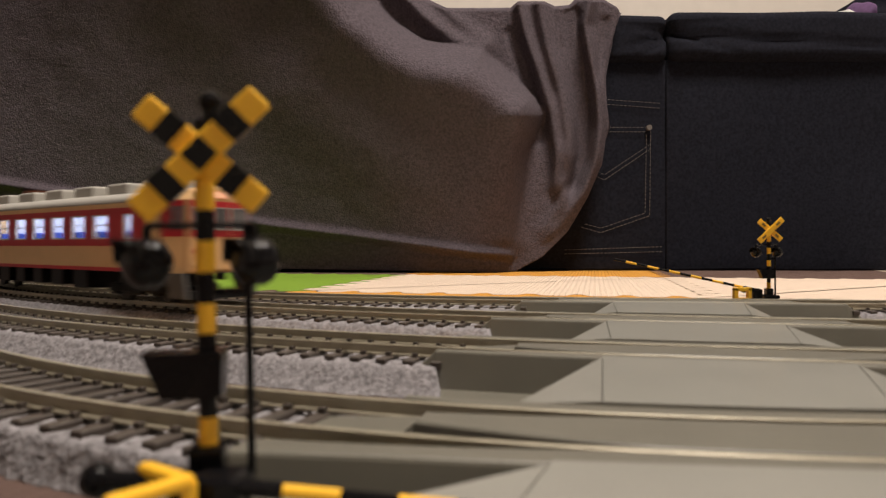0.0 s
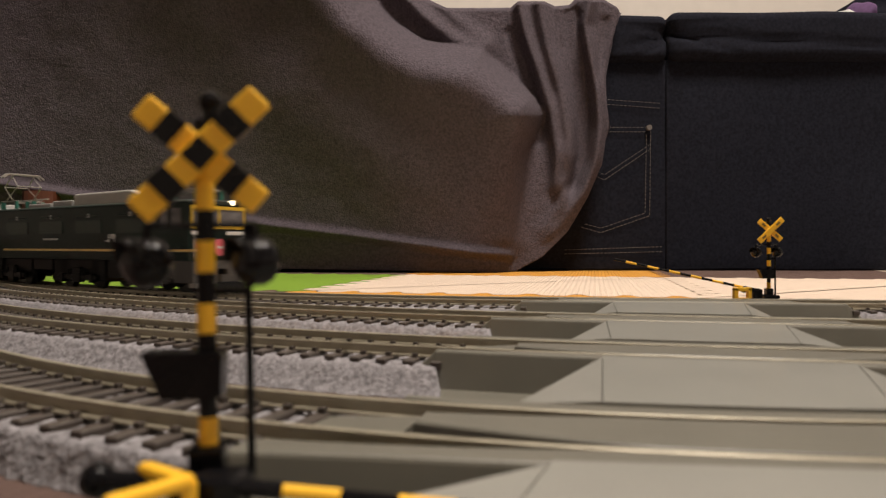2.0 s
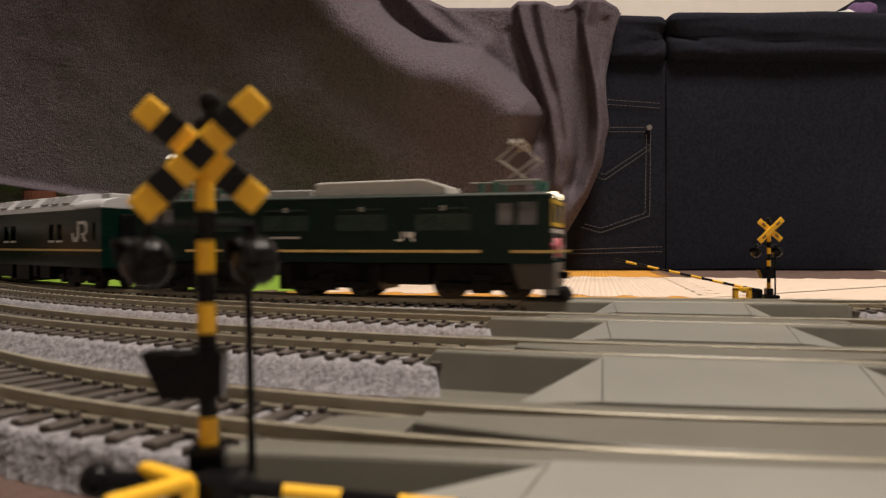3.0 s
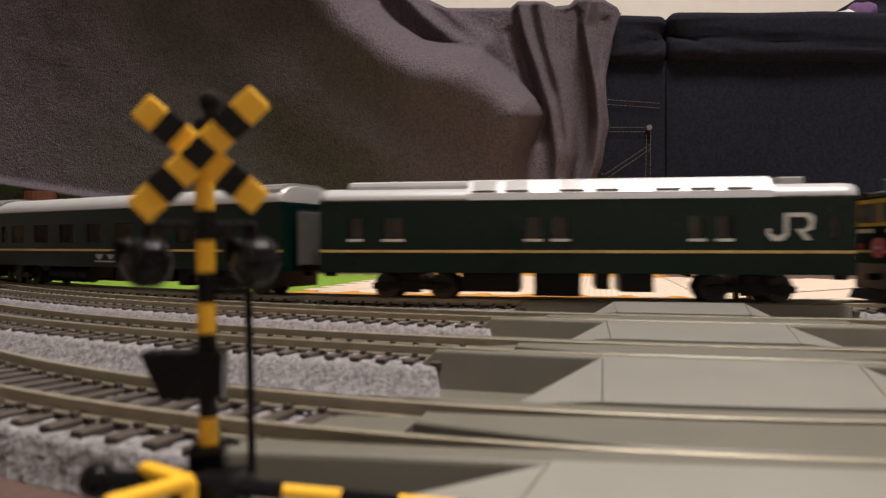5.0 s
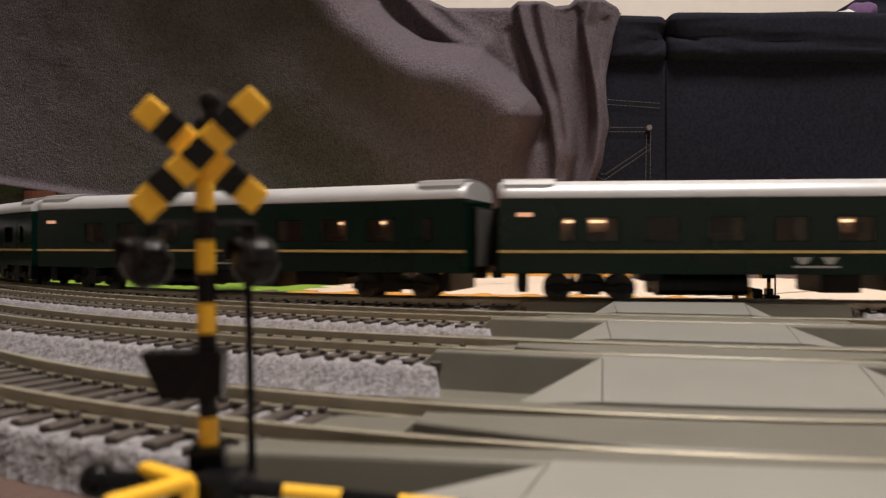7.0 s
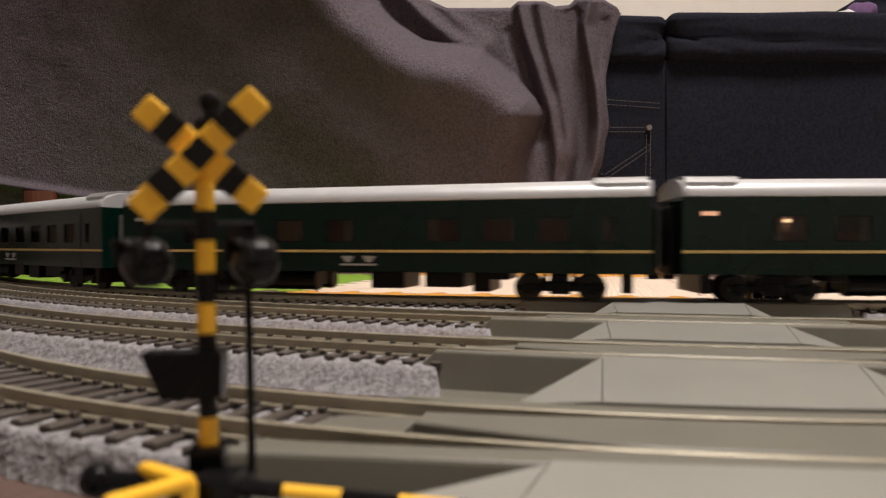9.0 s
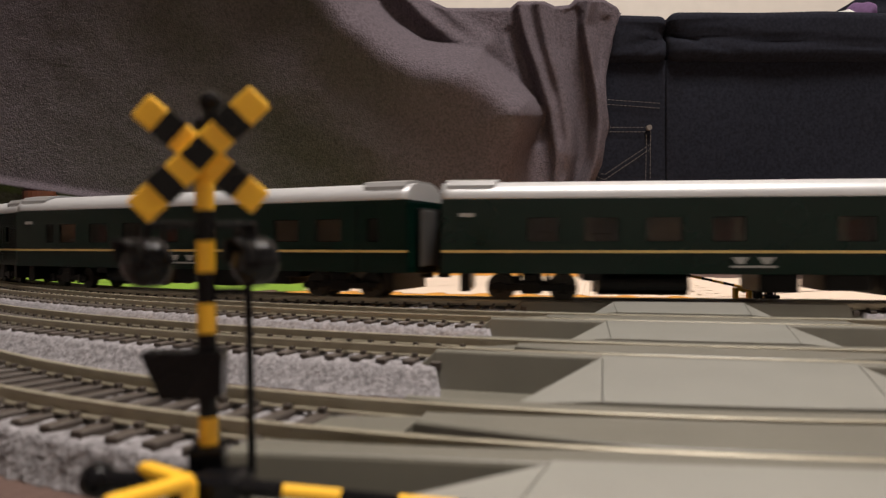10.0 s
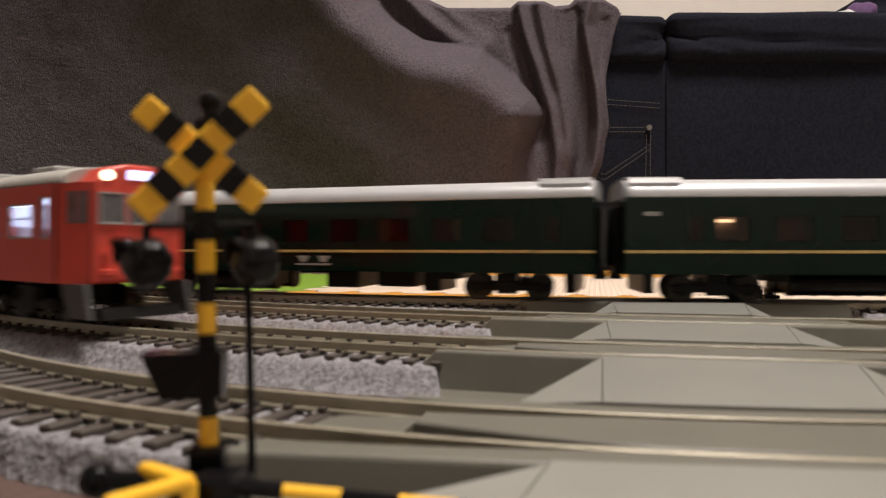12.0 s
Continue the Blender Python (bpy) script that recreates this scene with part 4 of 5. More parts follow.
def power_car():
    L = 0.2215
    c = thing("generator_coach", "dark green generator coach with a ribbed silver roof", "train coach", "coaches of the green train")
    wz = (0.0262, 0.0352)
    wins = [(a, b, *wz) for a, b in ((-0.0977, -0.0911), (-0.0819, -0.0725), (-0.0197, -0.0126), (-0.0084, -0.0010), (0.0469, 0.0535), (0.0579, 0.0642), (0.1010, 0.1046))]
    shell(c, L, CW, 0.0125, 0.0426, wins, M_GREEN)
    panes(c, CW, wins, M_GLASS)
    roof(c, L, CW, 0.0428, 0.0482, M_SILVER, end=0.03)
    part("raised_roof", box(-0.100, -0.0440, -0.0120, 0.0120, 0.0465, 0.0508, 0.0020), M_SILVER, c, "raised silver roof")
    side = ((0.0183, 0.0422), (0.0176, 0.0450), (0.0118, 0.0503), (0.0080, 0.0512))
    bm = prism([*side, *[(-u, w) for u, w in side[::-1]]], -0.0446, 0.0799, plane="yz")
    part("machine_roof", bm, M_SILVER, c, "high silver machine room roof")
    for x in (-0.0370, -0.0230, 0.0000, 0.0145, 0.0390, 0.0530, 0.0670):
        for g in (-1, 1):
            own = [(g * 0.0168, 0.0454), (g * 0.0124, 0.0494), (g * 0.0131, 0.0503), (g * 0.0176, 0.0462)]
            part("roof_hatch", prism(own, x - 0.0052, x + 0.0052, plane="yz"), M_ROOFUNIT, c, "grey grille")
    for x in (-0.085, -0.068, 0.090):
        part("vent", box(x - 0.005, x + 0.005, -0.006, 0.006, 0.0478, 0.0500 + 0.001, 0.0006), M_GREY, c)
    stripe(c, L, CW, 0.0213, 0.00105, M_GOLD)
    for a, b, lo, hi in wins[:6]:
        # pale sheets behind the panes stand in for a bright interior
        part("pale_backing", box(a + 0.0004, b - 0.0012, -0.0150, -0.0146, lo + 0.0006, hi), M_CABINGREY, c, "pale sheet standing in for the bright interior")
        part("window_sill", box(a - 0.0003, b + 0.0003, -CW / 2 - 0.0003, -CW / 2 + 0.0002, lo - 0.0009, lo + 0.0002), M_WHITE, c, "white sill")
    for g in (-1, 1):
        y = g * (CW / 2 + 0.0001)
        bm = prism([(0.0770, 0.0302), (0.0785, 0.0302), (0.0785, 0.0285), (0.0810, 0.0272), (0.0835, 0.0285), (0.0835, 0.0362), (0.0852, 0.0362), (0.0852, 0.0278), (0.0830, 0.0255), (0.0790, 0.0255), (0.0770, 0.0278)], y - 0.0001, y + 0.0001)
        prism([(0.0854, 0.0346), (0.0915, 0.0346), (0.0930, 0.0330), (0.0930, 0.0315), (0.0915, 0.0300), (0.0880, 0.0300), (0.0915, 0.0257), (0.0938, 0.0257), (0.0912, 0.0288), (0.0945, 0.0300), (0.0950, 0.0345), (0.0930, 0.0362), (0.0854, 0.0362)], y - 0.0001, y + 0.0001, bm)
        part("operator_mark", bm, M_WHITE, c, "large grey-white painted mark")
        part("gangway", box(g * (L / 2 + 0.0009) - 0.0013, g * (L / 2 + 0.0009) + 0.0013, -0.0085, 0.0085, 0.0120, 0.0395, 0.0006), M_DARKGREY, c)
    part("gangway_plate", box(-L / 2 - 0.0031, -L / 2 - 0.0022, -0.0105, 0.0105, 0.0150, 0.0385, 0.0003), M_GREY, c, "grey gangway plate")
    for g in (-1, 1):
        coupler(c, g * L / 2, g)
    part("machine_block", box(-0.060, 0.090, -0.008, 0.008, 0.0142, 0.0400), M_DARKGREY, c)
    underfloor(c, [(-0.048, -0.022, 0.0045), (-0.016, 0.004, 0.0030), (0.010, 0.016, 0.0060), (0.020, 0.034, 0.0050)])
    return c, [bogie(c, -0.0690, 0.026), bogie(c, 0.0715, 0.026)]


def pantograph(parent, x, z, up=0.019):
    def rod(name, a, b, r):
        part(name, tube(a, b, r, n=6), M_PANTO, parent, "silver pantograph rod")

    lo, mid, hi = z + 0.001, z + up * 0.55, z + up
    for g in (-1, 1):
        y = g * 0.008
        for e in (-1, 1):
            rod("lower_arm", (x + e * 0.0035, y, lo), (x - e * 0.0085, y * 0.9, mid), 0.00035)
            rod("upper_arm", (x - e * 0.0085, y * 0.9, mid), (x + e * 0.0015, y * 0.8, hi), 0.0003)
        rod("base_bar", (x - 0.010, y, z), (x + 0.010, y, z), 0.0005)
    for e in (-1, 1):
        rod("cross_bar", (x + e * 0.0085, -0.0072, mid), (x + e * 0.0085, 0.0072, mid), 0.0003)
        rod("base_bar", (x + e * 0.009, -0.008, z), (x + e * 0.009, 0.008, z), 0.0005)
        # collector strip with drooping horns
        bm = tube((x + e * 0.002, -0.0095, hi), (x + e * 0.002, 0.0095, hi), 0.00055, n=6)
        for g in (-1, 1):
            tube((x + e * 0.002, g * 0.0094, hi), (x + e * 0.002, g * 0.0125, hi - 0.0022), 0.00055, bm, n=6)
        part("collector", bm, M_PANTO, parent, "silver collector strip")
    for e in (-1, 1):
        for g in (-1, 1):
            part("insulator", tube((x + e * 0.009, g * 0.008, z - 0.0045), (x + e * 0.009, g * 0.008, z), 0.0011, n=10), M_TURQ, parent, "green insulator")


def locomotive():
    L, W = 0.2130, 0.0358
    c = thing("electric_locomotive", "dark green electric locomotive with yellow framed cab windows", "locomotive")
    zb, zt_ = 0.0165, 0.0440
    cab = [(g * 0.0851 - 0.0032, g * 0.0851 + 0.0032, 0.0320, 0.0408) for g in (-1, 1)] + [(g * 0.0945 - 0.0040, g * 0.0945 + 0.0040, 0.0320, 0.0412) for g in (-1, 1)]
    shell(c, L - 0.004, W, zb, zt_, cab, M_GREEN)
    panes(c, W, cab, M_GLASSDARK)
    roof(c, L - 0.003, W, zt_, 0.0458, M_ROOFDARK, end=0.6)
    for g in (-1, 1):
        xe = g * (L / 2 - 0.002)
        # sloped cab front: two panes in a yellow frame
        bm = bmesh.new()
        for y0, y1 in ((-0.0165, -0.0155), (-0.0005, 0.0005), (0.0155, 0.0165)):
            box(xe - 0.0004, xe + 0.0006, y0, y1, 0.0318, 0.0418, bm=bm)
        for z0, z1 in ((0.0315, 0.0330), (0.0408, 0.0424)):
            box(xe - 0.0004, xe + 0.0007, -0.0168, 0.0168, z0, z1, bm=bm)
        part("window_frame", bm, M_TRIMYELLOW, c, "yellow cab window frame")
        for s in (-1, 1):
            part("windscreen", box(xe - 0.0002, xe + 0.0004, s * 0.0080 - 0.0072, s * 0.0080 + 0.0072, 0.0332, 0.0408), M_GLASSDARK, c, "dark windscreen")
            part("headlamp", tube((xe - 0.002, s * 0.0085, 0.0444), (xe + g * 0.0008, s * 0.0085, 0.0444), 0.0011, n=16), M_HEADLAMP if g > 0 else M_LENS, c, "small round headlamp")
            part("marker_band", box(xe - 0.0003, xe + 0.0006, s * 0.0105 - 0.0058, s * 0.0105 + 0.0058, 0.0288, 0.0305), M_WHITE, c, "white band")
            part("tail_lamp", tube((xe, s * 0.0130, 0.0235), (xe + g * 0.0008, s * 0.0130, 0.0235), 0.0012, n=12), M_CRIMSON, c)
            part("step", box(xe - g * 0.001 - 0.003, xe - g * 0.001 + 0.003, s * 0.0125 - 0.002, s * 0.0125 + 0.002, 0.0040, 0.0060), M_GREY, c)
            part("handrail", tube((xe + g * 0.001, s * 0.0150, 0.0180), (xe + g * 0.001, s * 0.0150, 0.0290), 0.00025, n=6), M_WHITE, c)
        part("front_stripe", box(xe - 0.0003, xe + 0.0004, -W / 2, W / 2, 0.0208, 0.0219), M_GOLD, c)
        part("headmark", tube((xe, 0, 0.0228), (xe + g * 0.0014, 0, 0.0228), 0.0040, n=28), M_PINK, c, "round pink headmark")
        part("headmark_bar", box(xe + g * 0.0014 - 0.0001, xe + g * 0.0014 + 0.0001, -0.0022, 0.0022, 0.0222, 0.0234), M_WHITE, c)
        part("skirt", prism([(g * (L / 2 - 0.0195), 0.0165), (g * (L / 2 - 0.001), 0.0165), (g * (L / 2 - 0.001), 0.0062), (g * (L / 2 - 0.0155), 0.0062)], -0.0160, 0.0160), M_SKIRT, c, "grey front skirt")
        part("snow_plough", prism([(g * (L / 2 - 0.006), 0.0060), (g * (L / 2 + 0.002), 0.0060), (g * (L / 2 + 0.004), 0.0022), (g * (L / 2 - 0.006), 0.0022)], -0.0130, 0.0130), M_DARKGREY, c)
        coupler(c, g * L / 2, g)
        pantograph(c, g * 0.0880, 0.0505, 0.0168)
    part("cab_floor", box(-L / 2 + 0.004, L / 2 - 0.004, -0.0150, 0.0150, 0.0190, 0.0200), M_DARKGREY, c)
    part("machine_block", box(-0.0760, 0.0760, -0.0150, 0.0150, 0.0200, 0.0435), M_DARKGREY, c)
    # the roof: grey hood, boxes, bars
    bm = prism([(-0.0085, 0.0450), (-0.0080, 0.0510), (-0.0060, 0.0518), (0.0465, 0.0522), (0.0570, 0.0490), (0.0580, 0.0450)], -0.0110, 0.0110)
    bmesh.ops.bevel(bm, geom=bm.edges[:], offset=0.0008, segments=2, profile=0.5, affect="EDGES")
    part("roof_hood", bm, M_ROOFGREY, c, "grey roof hood")
    for a, b, h in ((-0.060, -0.034, 0.0478), (-0.032, -0.0105, 0.0488)):
        part("roof_box", box(a, b, -0.0105, 0.0105, 0.0448, h, 0.0006), M_GREY, c)
    for x in (-0.070, -0.062, 0.072, 0.078, 0.100, -0.100):
        part("roof_insulator", tube((x, -0.006, 0.0450), (x, -0.006, 0.0500), 0.0012, n=10), M_TURQ, c, "green insulator")
    part("busbar", tube((-0.095, -0.006, 0.0502), (-0.045, -0.006, 0.0508), 0.0004, n=6), M_PANTO, c)
    part("busbar", tube((0.067, -0.006, 0.0500), (0.098, -0.006, 0.0500), 0.0004, n=6), M_PANTO, c)
    stripe(c, L, W, 0.0213, 0.0011, M_GOLD, -0.0745, 0.0745)
    for g in (-1, 1):
        stripe(c, L, W, 0.0213, 0.0011, M_GOLD, min(g * 0.0875, g * 0.1085), max(g * 0.0875, g * 0.1085))
        y = g * (W / 2 + 0.0001)
        for i in range(4):
            x = -0.058 + 0.0385 * i
            part("side_louvre", box(x - 0.0125, x + 0.0125, y - 0.0002, y + 0.0001, 0.0300, 0.0368), M_LOUVRE, c, "dark louvred panel")
            part("side_vent", box(x - 0.0105, x + 0.0105, y - 0.0002, y + 0.0002, 0.0388, 0.0394), M_ROOFDARK, c)
            part("side_lamp_box", box(x - 0.0011, x + 0.0011, y - 0.0002, y + 0.0005, 0.0382, 0.0402), M_GREY, c)
        bm = prism([(0.0360, 0.0265), (0.0368, 0.0258), (0.0385, 0.0258), (0.0392, 0.0265), (0.0392, 0.0290), (0.0385, 0.0290), (0.0385, 0.0266), (0.0368, 0.0266)], y - 0.0001, y + 0.0001)
        prism([(0.0402, 0.0290), (0.0432, 0.0290), (0.0438, 0.0282), (0.0432, 0.0272), (0.0440, 0.0258), (0.0430, 0.0258), (0.0422, 0.0270), (0.0402, 0.0274)], y - 0.0001, y + 0.0001, bm)
        for v in bm.verts:
            v.co.x, v.co.z = 0.0398 + (v.co.x - 0.0398) * 1.15, 0.0254 + (v.co.z - 0.0258) * 1.25
        part("operator_mark", bm, M_WHITE, c, "small white painted mark")
        part("number_bar", box(-0.028, -0.012, y - 0.0001, y + 0.0001, 0.0266, 0.0276), M_GREY, c)
    underfloor(c, [(-0.026, -0.010, 0.0040), (0.012, 0.026, 0.0045), (-0.092, -0.052, 0.0085), (-0.020, 0.020, 0.0085), (0.052, 0.092, 0.0085), (-0.050, -0.028, 0.0100), (0.028, 0.050, 0.0070)], 0.0163)
    return c, [bogie(c, x, 0.0300, 0.0068) for x in (-0.072, 0.0, 0.072)]


# opaque panes: their grey stands in for the lit cab behind them
M_GLASSDARK = mat("cab_glass", (0.12, 0.12, 0.13), 0.1, vary=0.5, scale=120)


def railcar(kind):
    """A diesel railcar, its face at +x. kind: 'express' in cream and crimson, or 'local' in red."""
    L, W = 0.2560, 0.0365
    ex = kind == "express"
    c = thing("railcar", "cream and crimson diesel railcar with lit windows" if ex else "plain red diesel railcar with lit windows and headlamps", "railcar")
    z0, z1 = 0.0128, 0.0418
    wz = (0.0265, 0.0370) if ex else (0.0258, 0.0362)
    if ex:
        xs = [(-0.115 + 0.0198 * i, -0.115 + 0.0198 * i + 0.0125) for i in range(10)] + [(0.0890, 0.0950)]
    else:
        xs = [(-0.1040 + 0.0238 * i, -0.1040 + 0.0238 * i + 0.0160) for i in range(9)] + [(0.1075, 0.1120)]
    wins = [(a, b, *wz) for a, b in xs]
    if not ex:
        wins = [(a, b, *wz) if a < 0.105 else (a, b, 0.0255, 0.0380) for a, b in xs]
    base = M_CREAM if ex else M_RED
    Lb = L - 0.026
    shell(c, Lb, W, z0, z1, wins, base)
    panes(c, W, wins, M_GLASS_CLEAR)
    if ex:
        # painted bands stand a hair proud of the cream sides, cut round the panes
        lo, hi = 0.0235, 0.0395
        for g in (-1, 1):
            y = g * (W / 2 + 0.00012)
            bm = bmesh.new()
            x = -Lb / 2
            for a, b, c0, d0 in wins:
                box(x, a, y - 0.0001, y + 0.0001, lo, hi, bm=bm)
                box(a, b, y - 0.0001, y + 0.0001, lo, c0, bm=bm)
                box(a, b, y - 0.0001, y + 0.0001, d0, hi, bm=bm)
                x = b
            box(x, 0.105, y - 0.0001, y + 0.0001, lo, hi, bm=bm) if x < 0.105 else None
            bmesh.ops.remove_doubles(bm, verts=bm.verts, dist=1e-6)
            part("window_band", bm, M_CRIMSON, c, "crimson painted band")
            part("lower_band", box(-Lb / 2, Lb / 2, y - 0.0001, y + 0.0001, z0, z0 + 0.0016), M_CRIMSON, c, "crimson painted band")
    for a, b, lo, hi in wins:
        y = -W / 2 - 0.0001
        bm = bmesh.new()
        for q in ((a, b, lo, lo + 0.0006), (a, b, hi - 0.0006, hi), (a, a + 0.0005, lo, hi), (b - 0.0005, b, lo, hi)):
            box(q[0], q[1], y - 0.0001, y + 0.0004, q[2], q[3], bm=bm)
        if b - a > 0.01:
            mid = lo + (hi - lo) * 0.55
            box(a, b, y, y + 0.0004, mid, mid + 0.0004, bm=bm)
        part("window_frame", bm, M_WHITE if ex else M_GREY, c, "pale metal window frame")
    roof(c, Lb + 0.012, W, z1 + 0.0003, 0.0468 if ex else 0.0472, M_ROOFGREY, end=0.1)
    for i in range(9):
        x = -0.1145 + 0.0305 * i if ex else -0.096 + 0.044 * i
        if x < 0.105:
            if ex:
                part("air_conditioner", box(x - 0.0090, x + 0.0090, -0.0105, 0.0105, 0.0455, 0.0512, 0.0010), M_ROOFGREY, c, "grey roof unit")
            else:
                part("roof_vent", box(x - 0.0075, x + 0.0075, -0.0050, 0.0050, 0.0462, 0.0500, 0.0008), M_GREY, c, "grey roof ventilator")
    # face
    xe = L / 2 - 0.002
    fw = W / 2 - 0.0042
    plan = [(Lb / 2, -W / 2), (L / 2 - 0.0110, -W / 2), (L / 2 - 0.0015, -fw), (L / 2 - 0.0015, fw), (L / 2 - 0.0110, W / 2), (Lb / 2, W / 2)]
    cab = prism(plan, z0, z1, plane="xy")
    bmesh.ops.bevel(cab, geom=[e for e in cab.edges if abs(e.verts[0].co.z - e.verts[1].co.z) > 0.01 and e.verts[0].co.x > Lb / 2 + 0.001], offset=0.0018, segments=3, profile=0.5, affect="EDGES")
    part("cab", cab, base, c)
    for g in (-1, 1):
        for t0, t1 in ((0.36, 0.62), (0.70, 0.97)):
            p = [(L / 2 - 0.0110 + 0.0095 * t, g * (W / 2 - 0.0042 * t + 0.0003)) for t in (t0, t1)]
            q = [(u - 0.0004, v - g * 0.0006) for u, v in p[::-1]]
            part("corner_window", prism([*p, *q], 0.0300, 0.0392, plane="xy"), M_GLASSDARK, c, "cab corner window")
        part("cab_door_seam", box(Lb / 2 + 0.0010, Lb / 2 + 0.0014, g * W / 2 - 0.0002, g * W / 2 + 0.0002, z0, z1), M_DARKGREY, c)
    face = prism([(-fw, z0), (fw, z0), (fw, z1), (fw - 0.003, z1 + 0.0038), (0.004, z1 + 0.0058), (-0.004, z1 + 0.0058), (-fw + 0.003, z1 + 0.0038), (-fw, z1)], xe - 0.009, xe + 0.0030, plane="yz")
    bmesh.ops.bevel(face, geom=[e for e in face.edges if all(v.co.x > xe + 0.002 for v in e.verts)], offset=0.0014, segments=3, profile=0.5, affect="EDGES")
    part("cab_face", face, base, c)
    xf = xe + 0.0030
    if ex:
        part("face_band", box(xf - 0.0003, xf + 0.0002, -fw + 0.0006, fw - 0.0006, 0.0272, 0.0414), M_CRIMSON, c, "crimson band round the cab windows")
        for g in (-1, 1):
            p = [(L / 2 - 0.0108 + 0.0090 * t, g * (W / 2 - 0.0042 * t + 0.0001)) for t in (0, 1)]
            part("corner_band", prism([*p, *[(u - 0.0004, v - g * 0.0006) for u, v in p[::-1]]], 0.0272, 0.0414, plane="xy"), M_CRIMSON, c, "crimson painted band")
    for y0, y1 in ((-0.0124, -0.0052), (-0.0030, 0.0030), (0.0052, 0.0124)):
        part("cab_window", box(xf - 0.0002, xf + 0.0005, y0, y1, 0.0305, 0.0385), M_GLASSDARK, c, "cab window")
        bm = bmesh.new()
        for q in ((y0, y1, 0.0298, 0.0305), (y0, y1, 0.0385, 0.0390), (y0 - 0.0004, y0, 0.0298, 0.0390), (y1, y1 + 0.0004, 0.0298, 0.0390)):
            box(xf - 0.0002, xf + 0.0007, q[0], q[1], q[2], q[3], bm=bm)
        part("cab_window_frame", bm, M_GREY, c)
    part("destination_sign", box(xf - 0.0012, xf + 0.0003, -0.0038, 0.0038, 0.0431, 0.0458) if not ex else box(xf - 0.0012, xf + 0.0003, -0.0045, 0.0045, 0.0428, 0.0452), M_SIGNDIM if ex else M_SIGNGLOW, c, "lit destination sign")
    for s in (-1, 1):
        part("headlamp", tube((xf - 0.003, s * 0.0100, 0.0438 if not ex else 0.0436), (xf + 0.0004, s * 0.0100, 0.0438 if not ex else 0.0436), 0.0015 if not ex else 0.0014, n=18), M_HEADLAMP if not ex else M_LENS, c, "round headlamp")
        part("tail_lamp", tube((xf, s * 0.0108, 0.0215), (xf + 0.0010, s * 0.0108, 0.0215), 0.0011, n=12), M_CRIMSON if ex else M_RED, c, "small round tail lamp")
        part("handrail", tube((xf + 0.0012, s * 0.0105, 0.0170), (xf + 0.0012, s * 0.0105, 0.0240), 0.00028, n=6), base, c)
        part("jumper_plug", box(xf, xf + 0.0016, s * 0.0100 - 0.0022, s * 0.0100 + 0.0022, 0.0150, 0.0170, 0.0004), base, c)
        part("face_step", box(xf, xf + 0.0008, s * 0.0060 - 0.0020, s * 0.0060 + 0.0020, 0.0265, 0.0272), base, c)
        part("face_seam", box(xf, xf + 0.0002, s * 0.0046 - 0.0002, s * 0.0046 + 0.0002, 0.0145, 0.0415), M_CRIMSON if not ex else base, c)
    part("skirt", prism([(L / 2 - 0.013, 0.0128), (L / 2 + 0.0005, 0.0128), (L / 2 + 0.0030, 0.0030), (L / 2 - 0.008, 0.0030)], -0.0165, -0.0150), M_SKIRT, c, "grey front skirt")
    part("skirt", prism([(L / 2 - 0.013, 0.0128), (L / 2 + 0.0005, 0.0128), (L / 2 + 0.0030, 0.0030), (L / 2 - 0.008, 0.0030)], 0.0150, 0.0165), M_SKIRT, c, "grey front skirt")
    part("snow_plough", prism([(L / 2 - 0.003, 0.0058), (L / 2 + 0.0015, 0.0058), (L / 2 + 0.0034, 0.0026), (L / 2 - 0.003, 0.0026)], -0.0125, 0.0125), M_DARKGREY, c, "black plough plate")
    coupler(c, L / 2, 1)
    # inside
    part("ceiling_light", box(-0.118, 0.100, -0.0140, 0.0140, 0.0394, 0.0400), M_COLDGLOW, c, "white ceiling light strip")
    part("saloon_wall", box(-0.122, 0.102, 0.0150, 0.0156, 0.0150, 0.0410), M_CABINGREY, c)
    for i in range(10):
        x = -0.112 + 0.0215 * i
        part("seat_row", box(x - 0.002, x + 0.002, -0.0150, 0.0150, 0.0145, 0.0300, 0.0006), M_SEATBLUE if ex else M_CABINGREY, c, "blue seat row" if ex else "grey seat row")
    underfloor(c, [(-0.055, -0.030, 0.0045), (-0.024, -0.006, 0.0060), (0.002, 0.016, 0.0045), (0.022, 0.040, 0.0055), (0.046, 0.056, 0.0045)] if not ex else [(-0.050, -0.038, 0.0050), (-0.030, -0.020, 0.0050), (-0.010, 0.0, 0.0050), (0.010, 0.022, 0.0050), (0.032, 0.046, 0.0040)])
    return c, [bogie(c, g * BOGIES / 2, 0.027) for g in (-1, 1)]


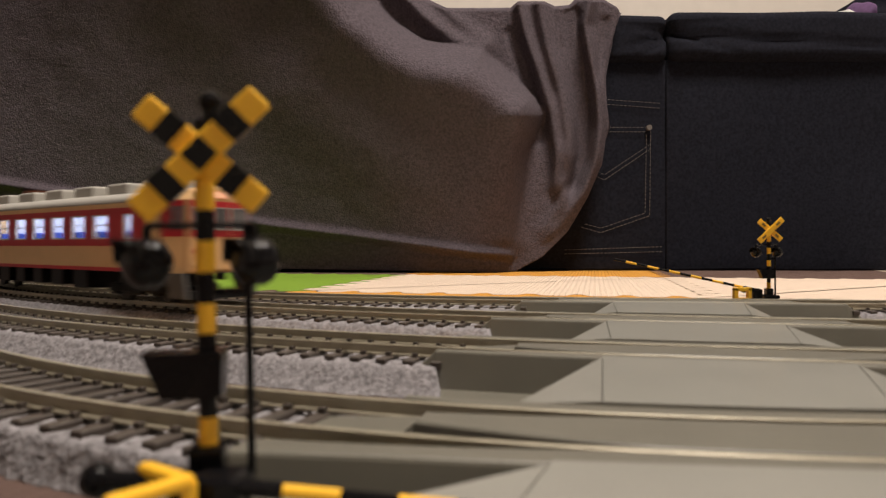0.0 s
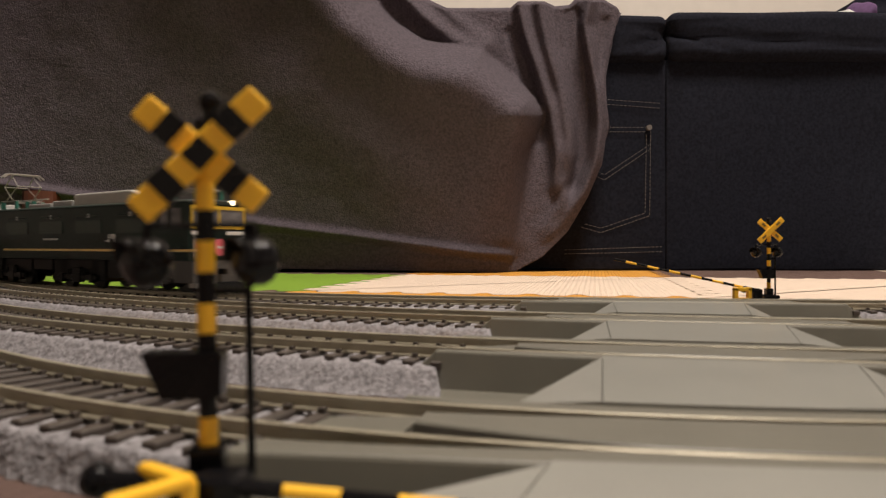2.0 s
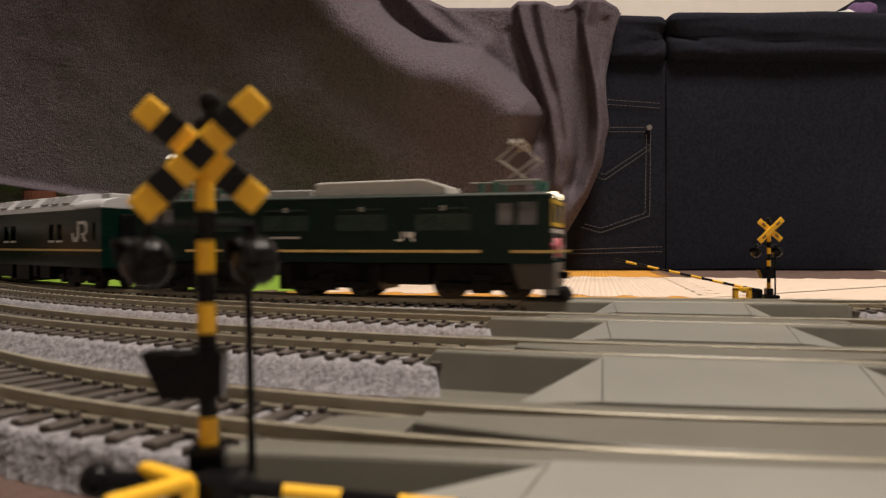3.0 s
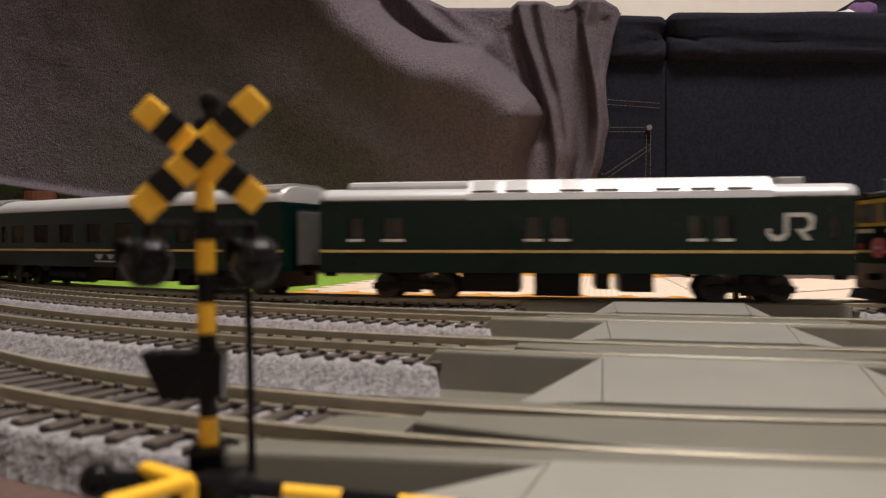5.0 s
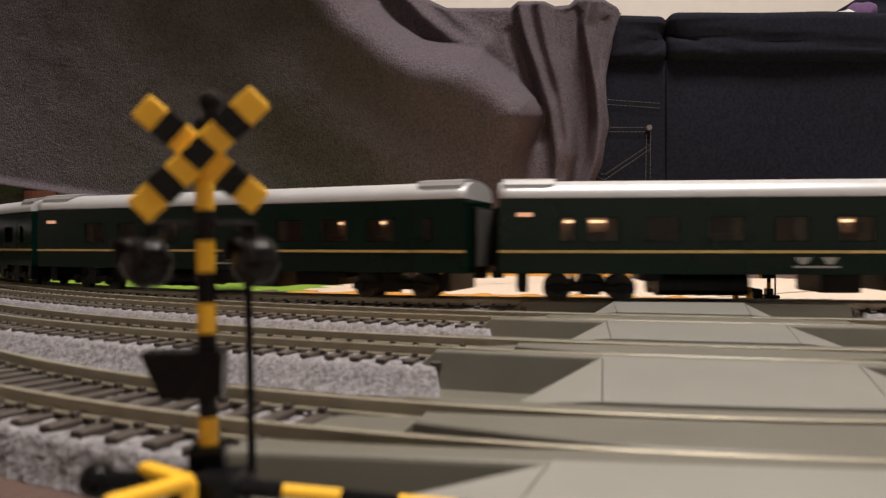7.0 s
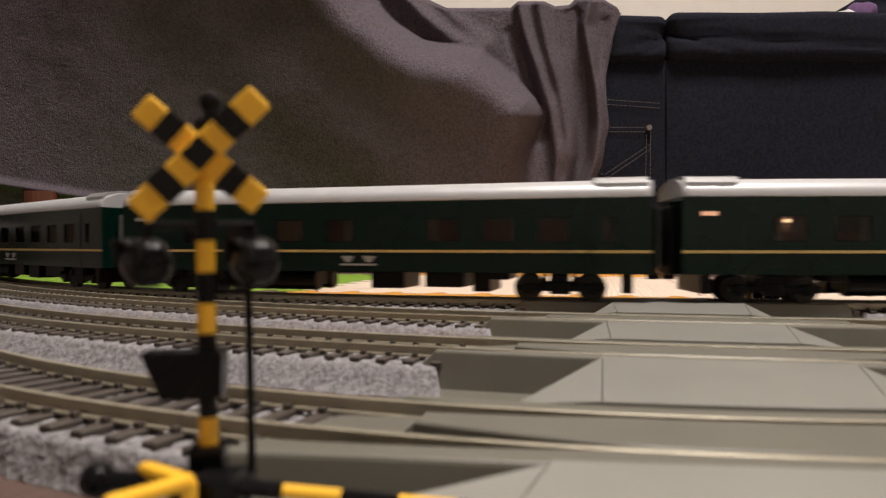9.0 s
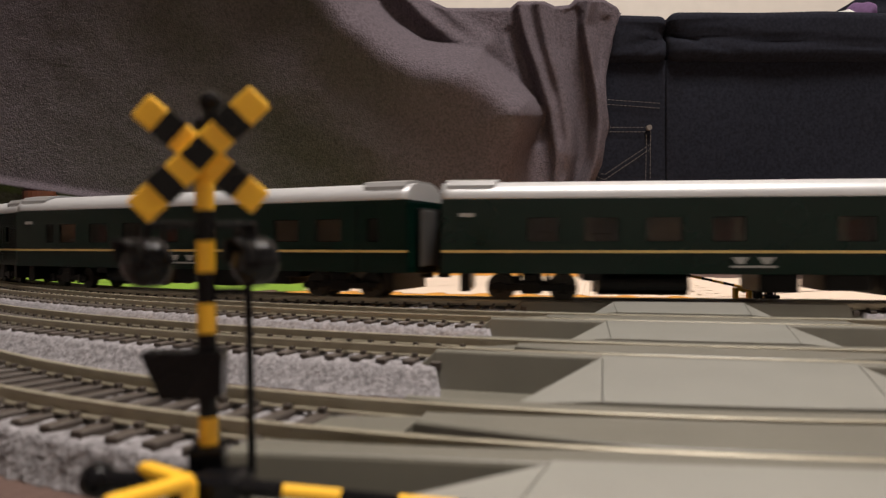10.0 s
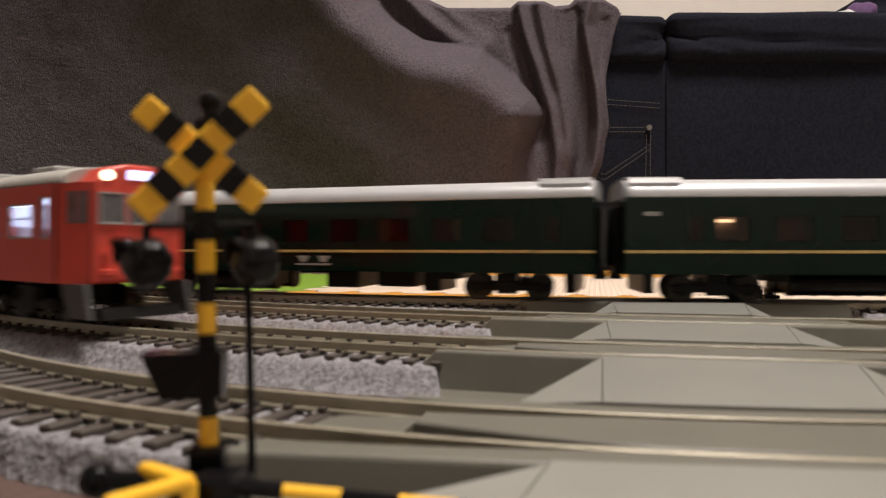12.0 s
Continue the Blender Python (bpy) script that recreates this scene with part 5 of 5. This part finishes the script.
PITCH_C = 0.2638
loco, loco_bogies = locomotive()
power, power_bogies = power_car()
coaches = [sleeping_coach(v) for v in range(6)]
express, express_bogies = railcar("express")
local, local_bogies = railcar("local")


def motions():
    times = [round(0.1 * i, 1) for i in range(121)]

    def ride(car, bogies, k, spot):
        """Each car stands with its outer bogies on the track; the bogies turn under it."""
        xs = [b.location.x for b in bogies]
        rows, turns = [], [[] for _ in bogies]
        for t in times:
            s = spot(t)
            ax, ay, _ = on_track(k, s + xs[0])
            bx, by, _ = on_track(k, s + xs[-1])
            h = math.atan2(by - ay, bx - ax)
            f = -xs[0] / (xs[-1] - xs[0])
            rows.append((t, pose(ax + (bx - ax) * f, ay + (by - ay) * f, RAIL_Z, 0, 0, math.degrees(h))))
            for x, keep in zip(xs, turns):
                keep.append((t, pose(x, 0, 0, 0, 0, math.degrees(on_track(k, s + x)[2] - h))))
        walk(car, rows)
        for b, keep in zip(bogies, turns):
            walk(b, keep)

    # the green train's way along its track, eased over 0.2 s
    when = (-1.0, 1.0, 1.5, 2.0, 2.5, 3.0, 3.2, 4.8, 6.0, 7.2, 8.8, 10.0, 10.5, 11.0, 11.5, 12.0, 13.0)
    where = (-1.328, -1.020, -0.944, -0.867, -0.791, -0.6985, -0.6625, -0.3905, -0.1825, 0.0240, 0.2935, 0.4930, 0.5750, 0.6620, 0.7410, 0.8325, 1.0025)
    first_gap = lambda t: float(np.mean([np.interp(t + e, when, where) for e in (-0.1, 0, 0.1)]))
    ride(loco, loco_bogies, 3, lambda t: first_gap(t) + 0.2415 + 0.1080)
    ride(power, power_bogies, 3, lambda t: first_gap(t) + 0.0065 + 0.1107)
    for i, (c, b) in enumerate(coaches):
        ride(c, b, 3, lambda t: first_gap(t) - PITCH_C * (i + 0.5))
    # the cream railcar leaves backwards and slows out of sight; the red one starts late
    ride(express, express_bogies, 2, lambda t: -0.345 - 0.128 - (0.303 * t if t < 4 else 1.212 + 0.606 * (1 - math.exp(-(t - 4) / 2))))
    ride(local, local_bogies, 1, lambda t: -0.2790 - 0.128 + (0.314 * (t - 12) if t > 8 else -1.256 - 0.628 * (1 - math.exp((t - 8) / 2))))


motions()
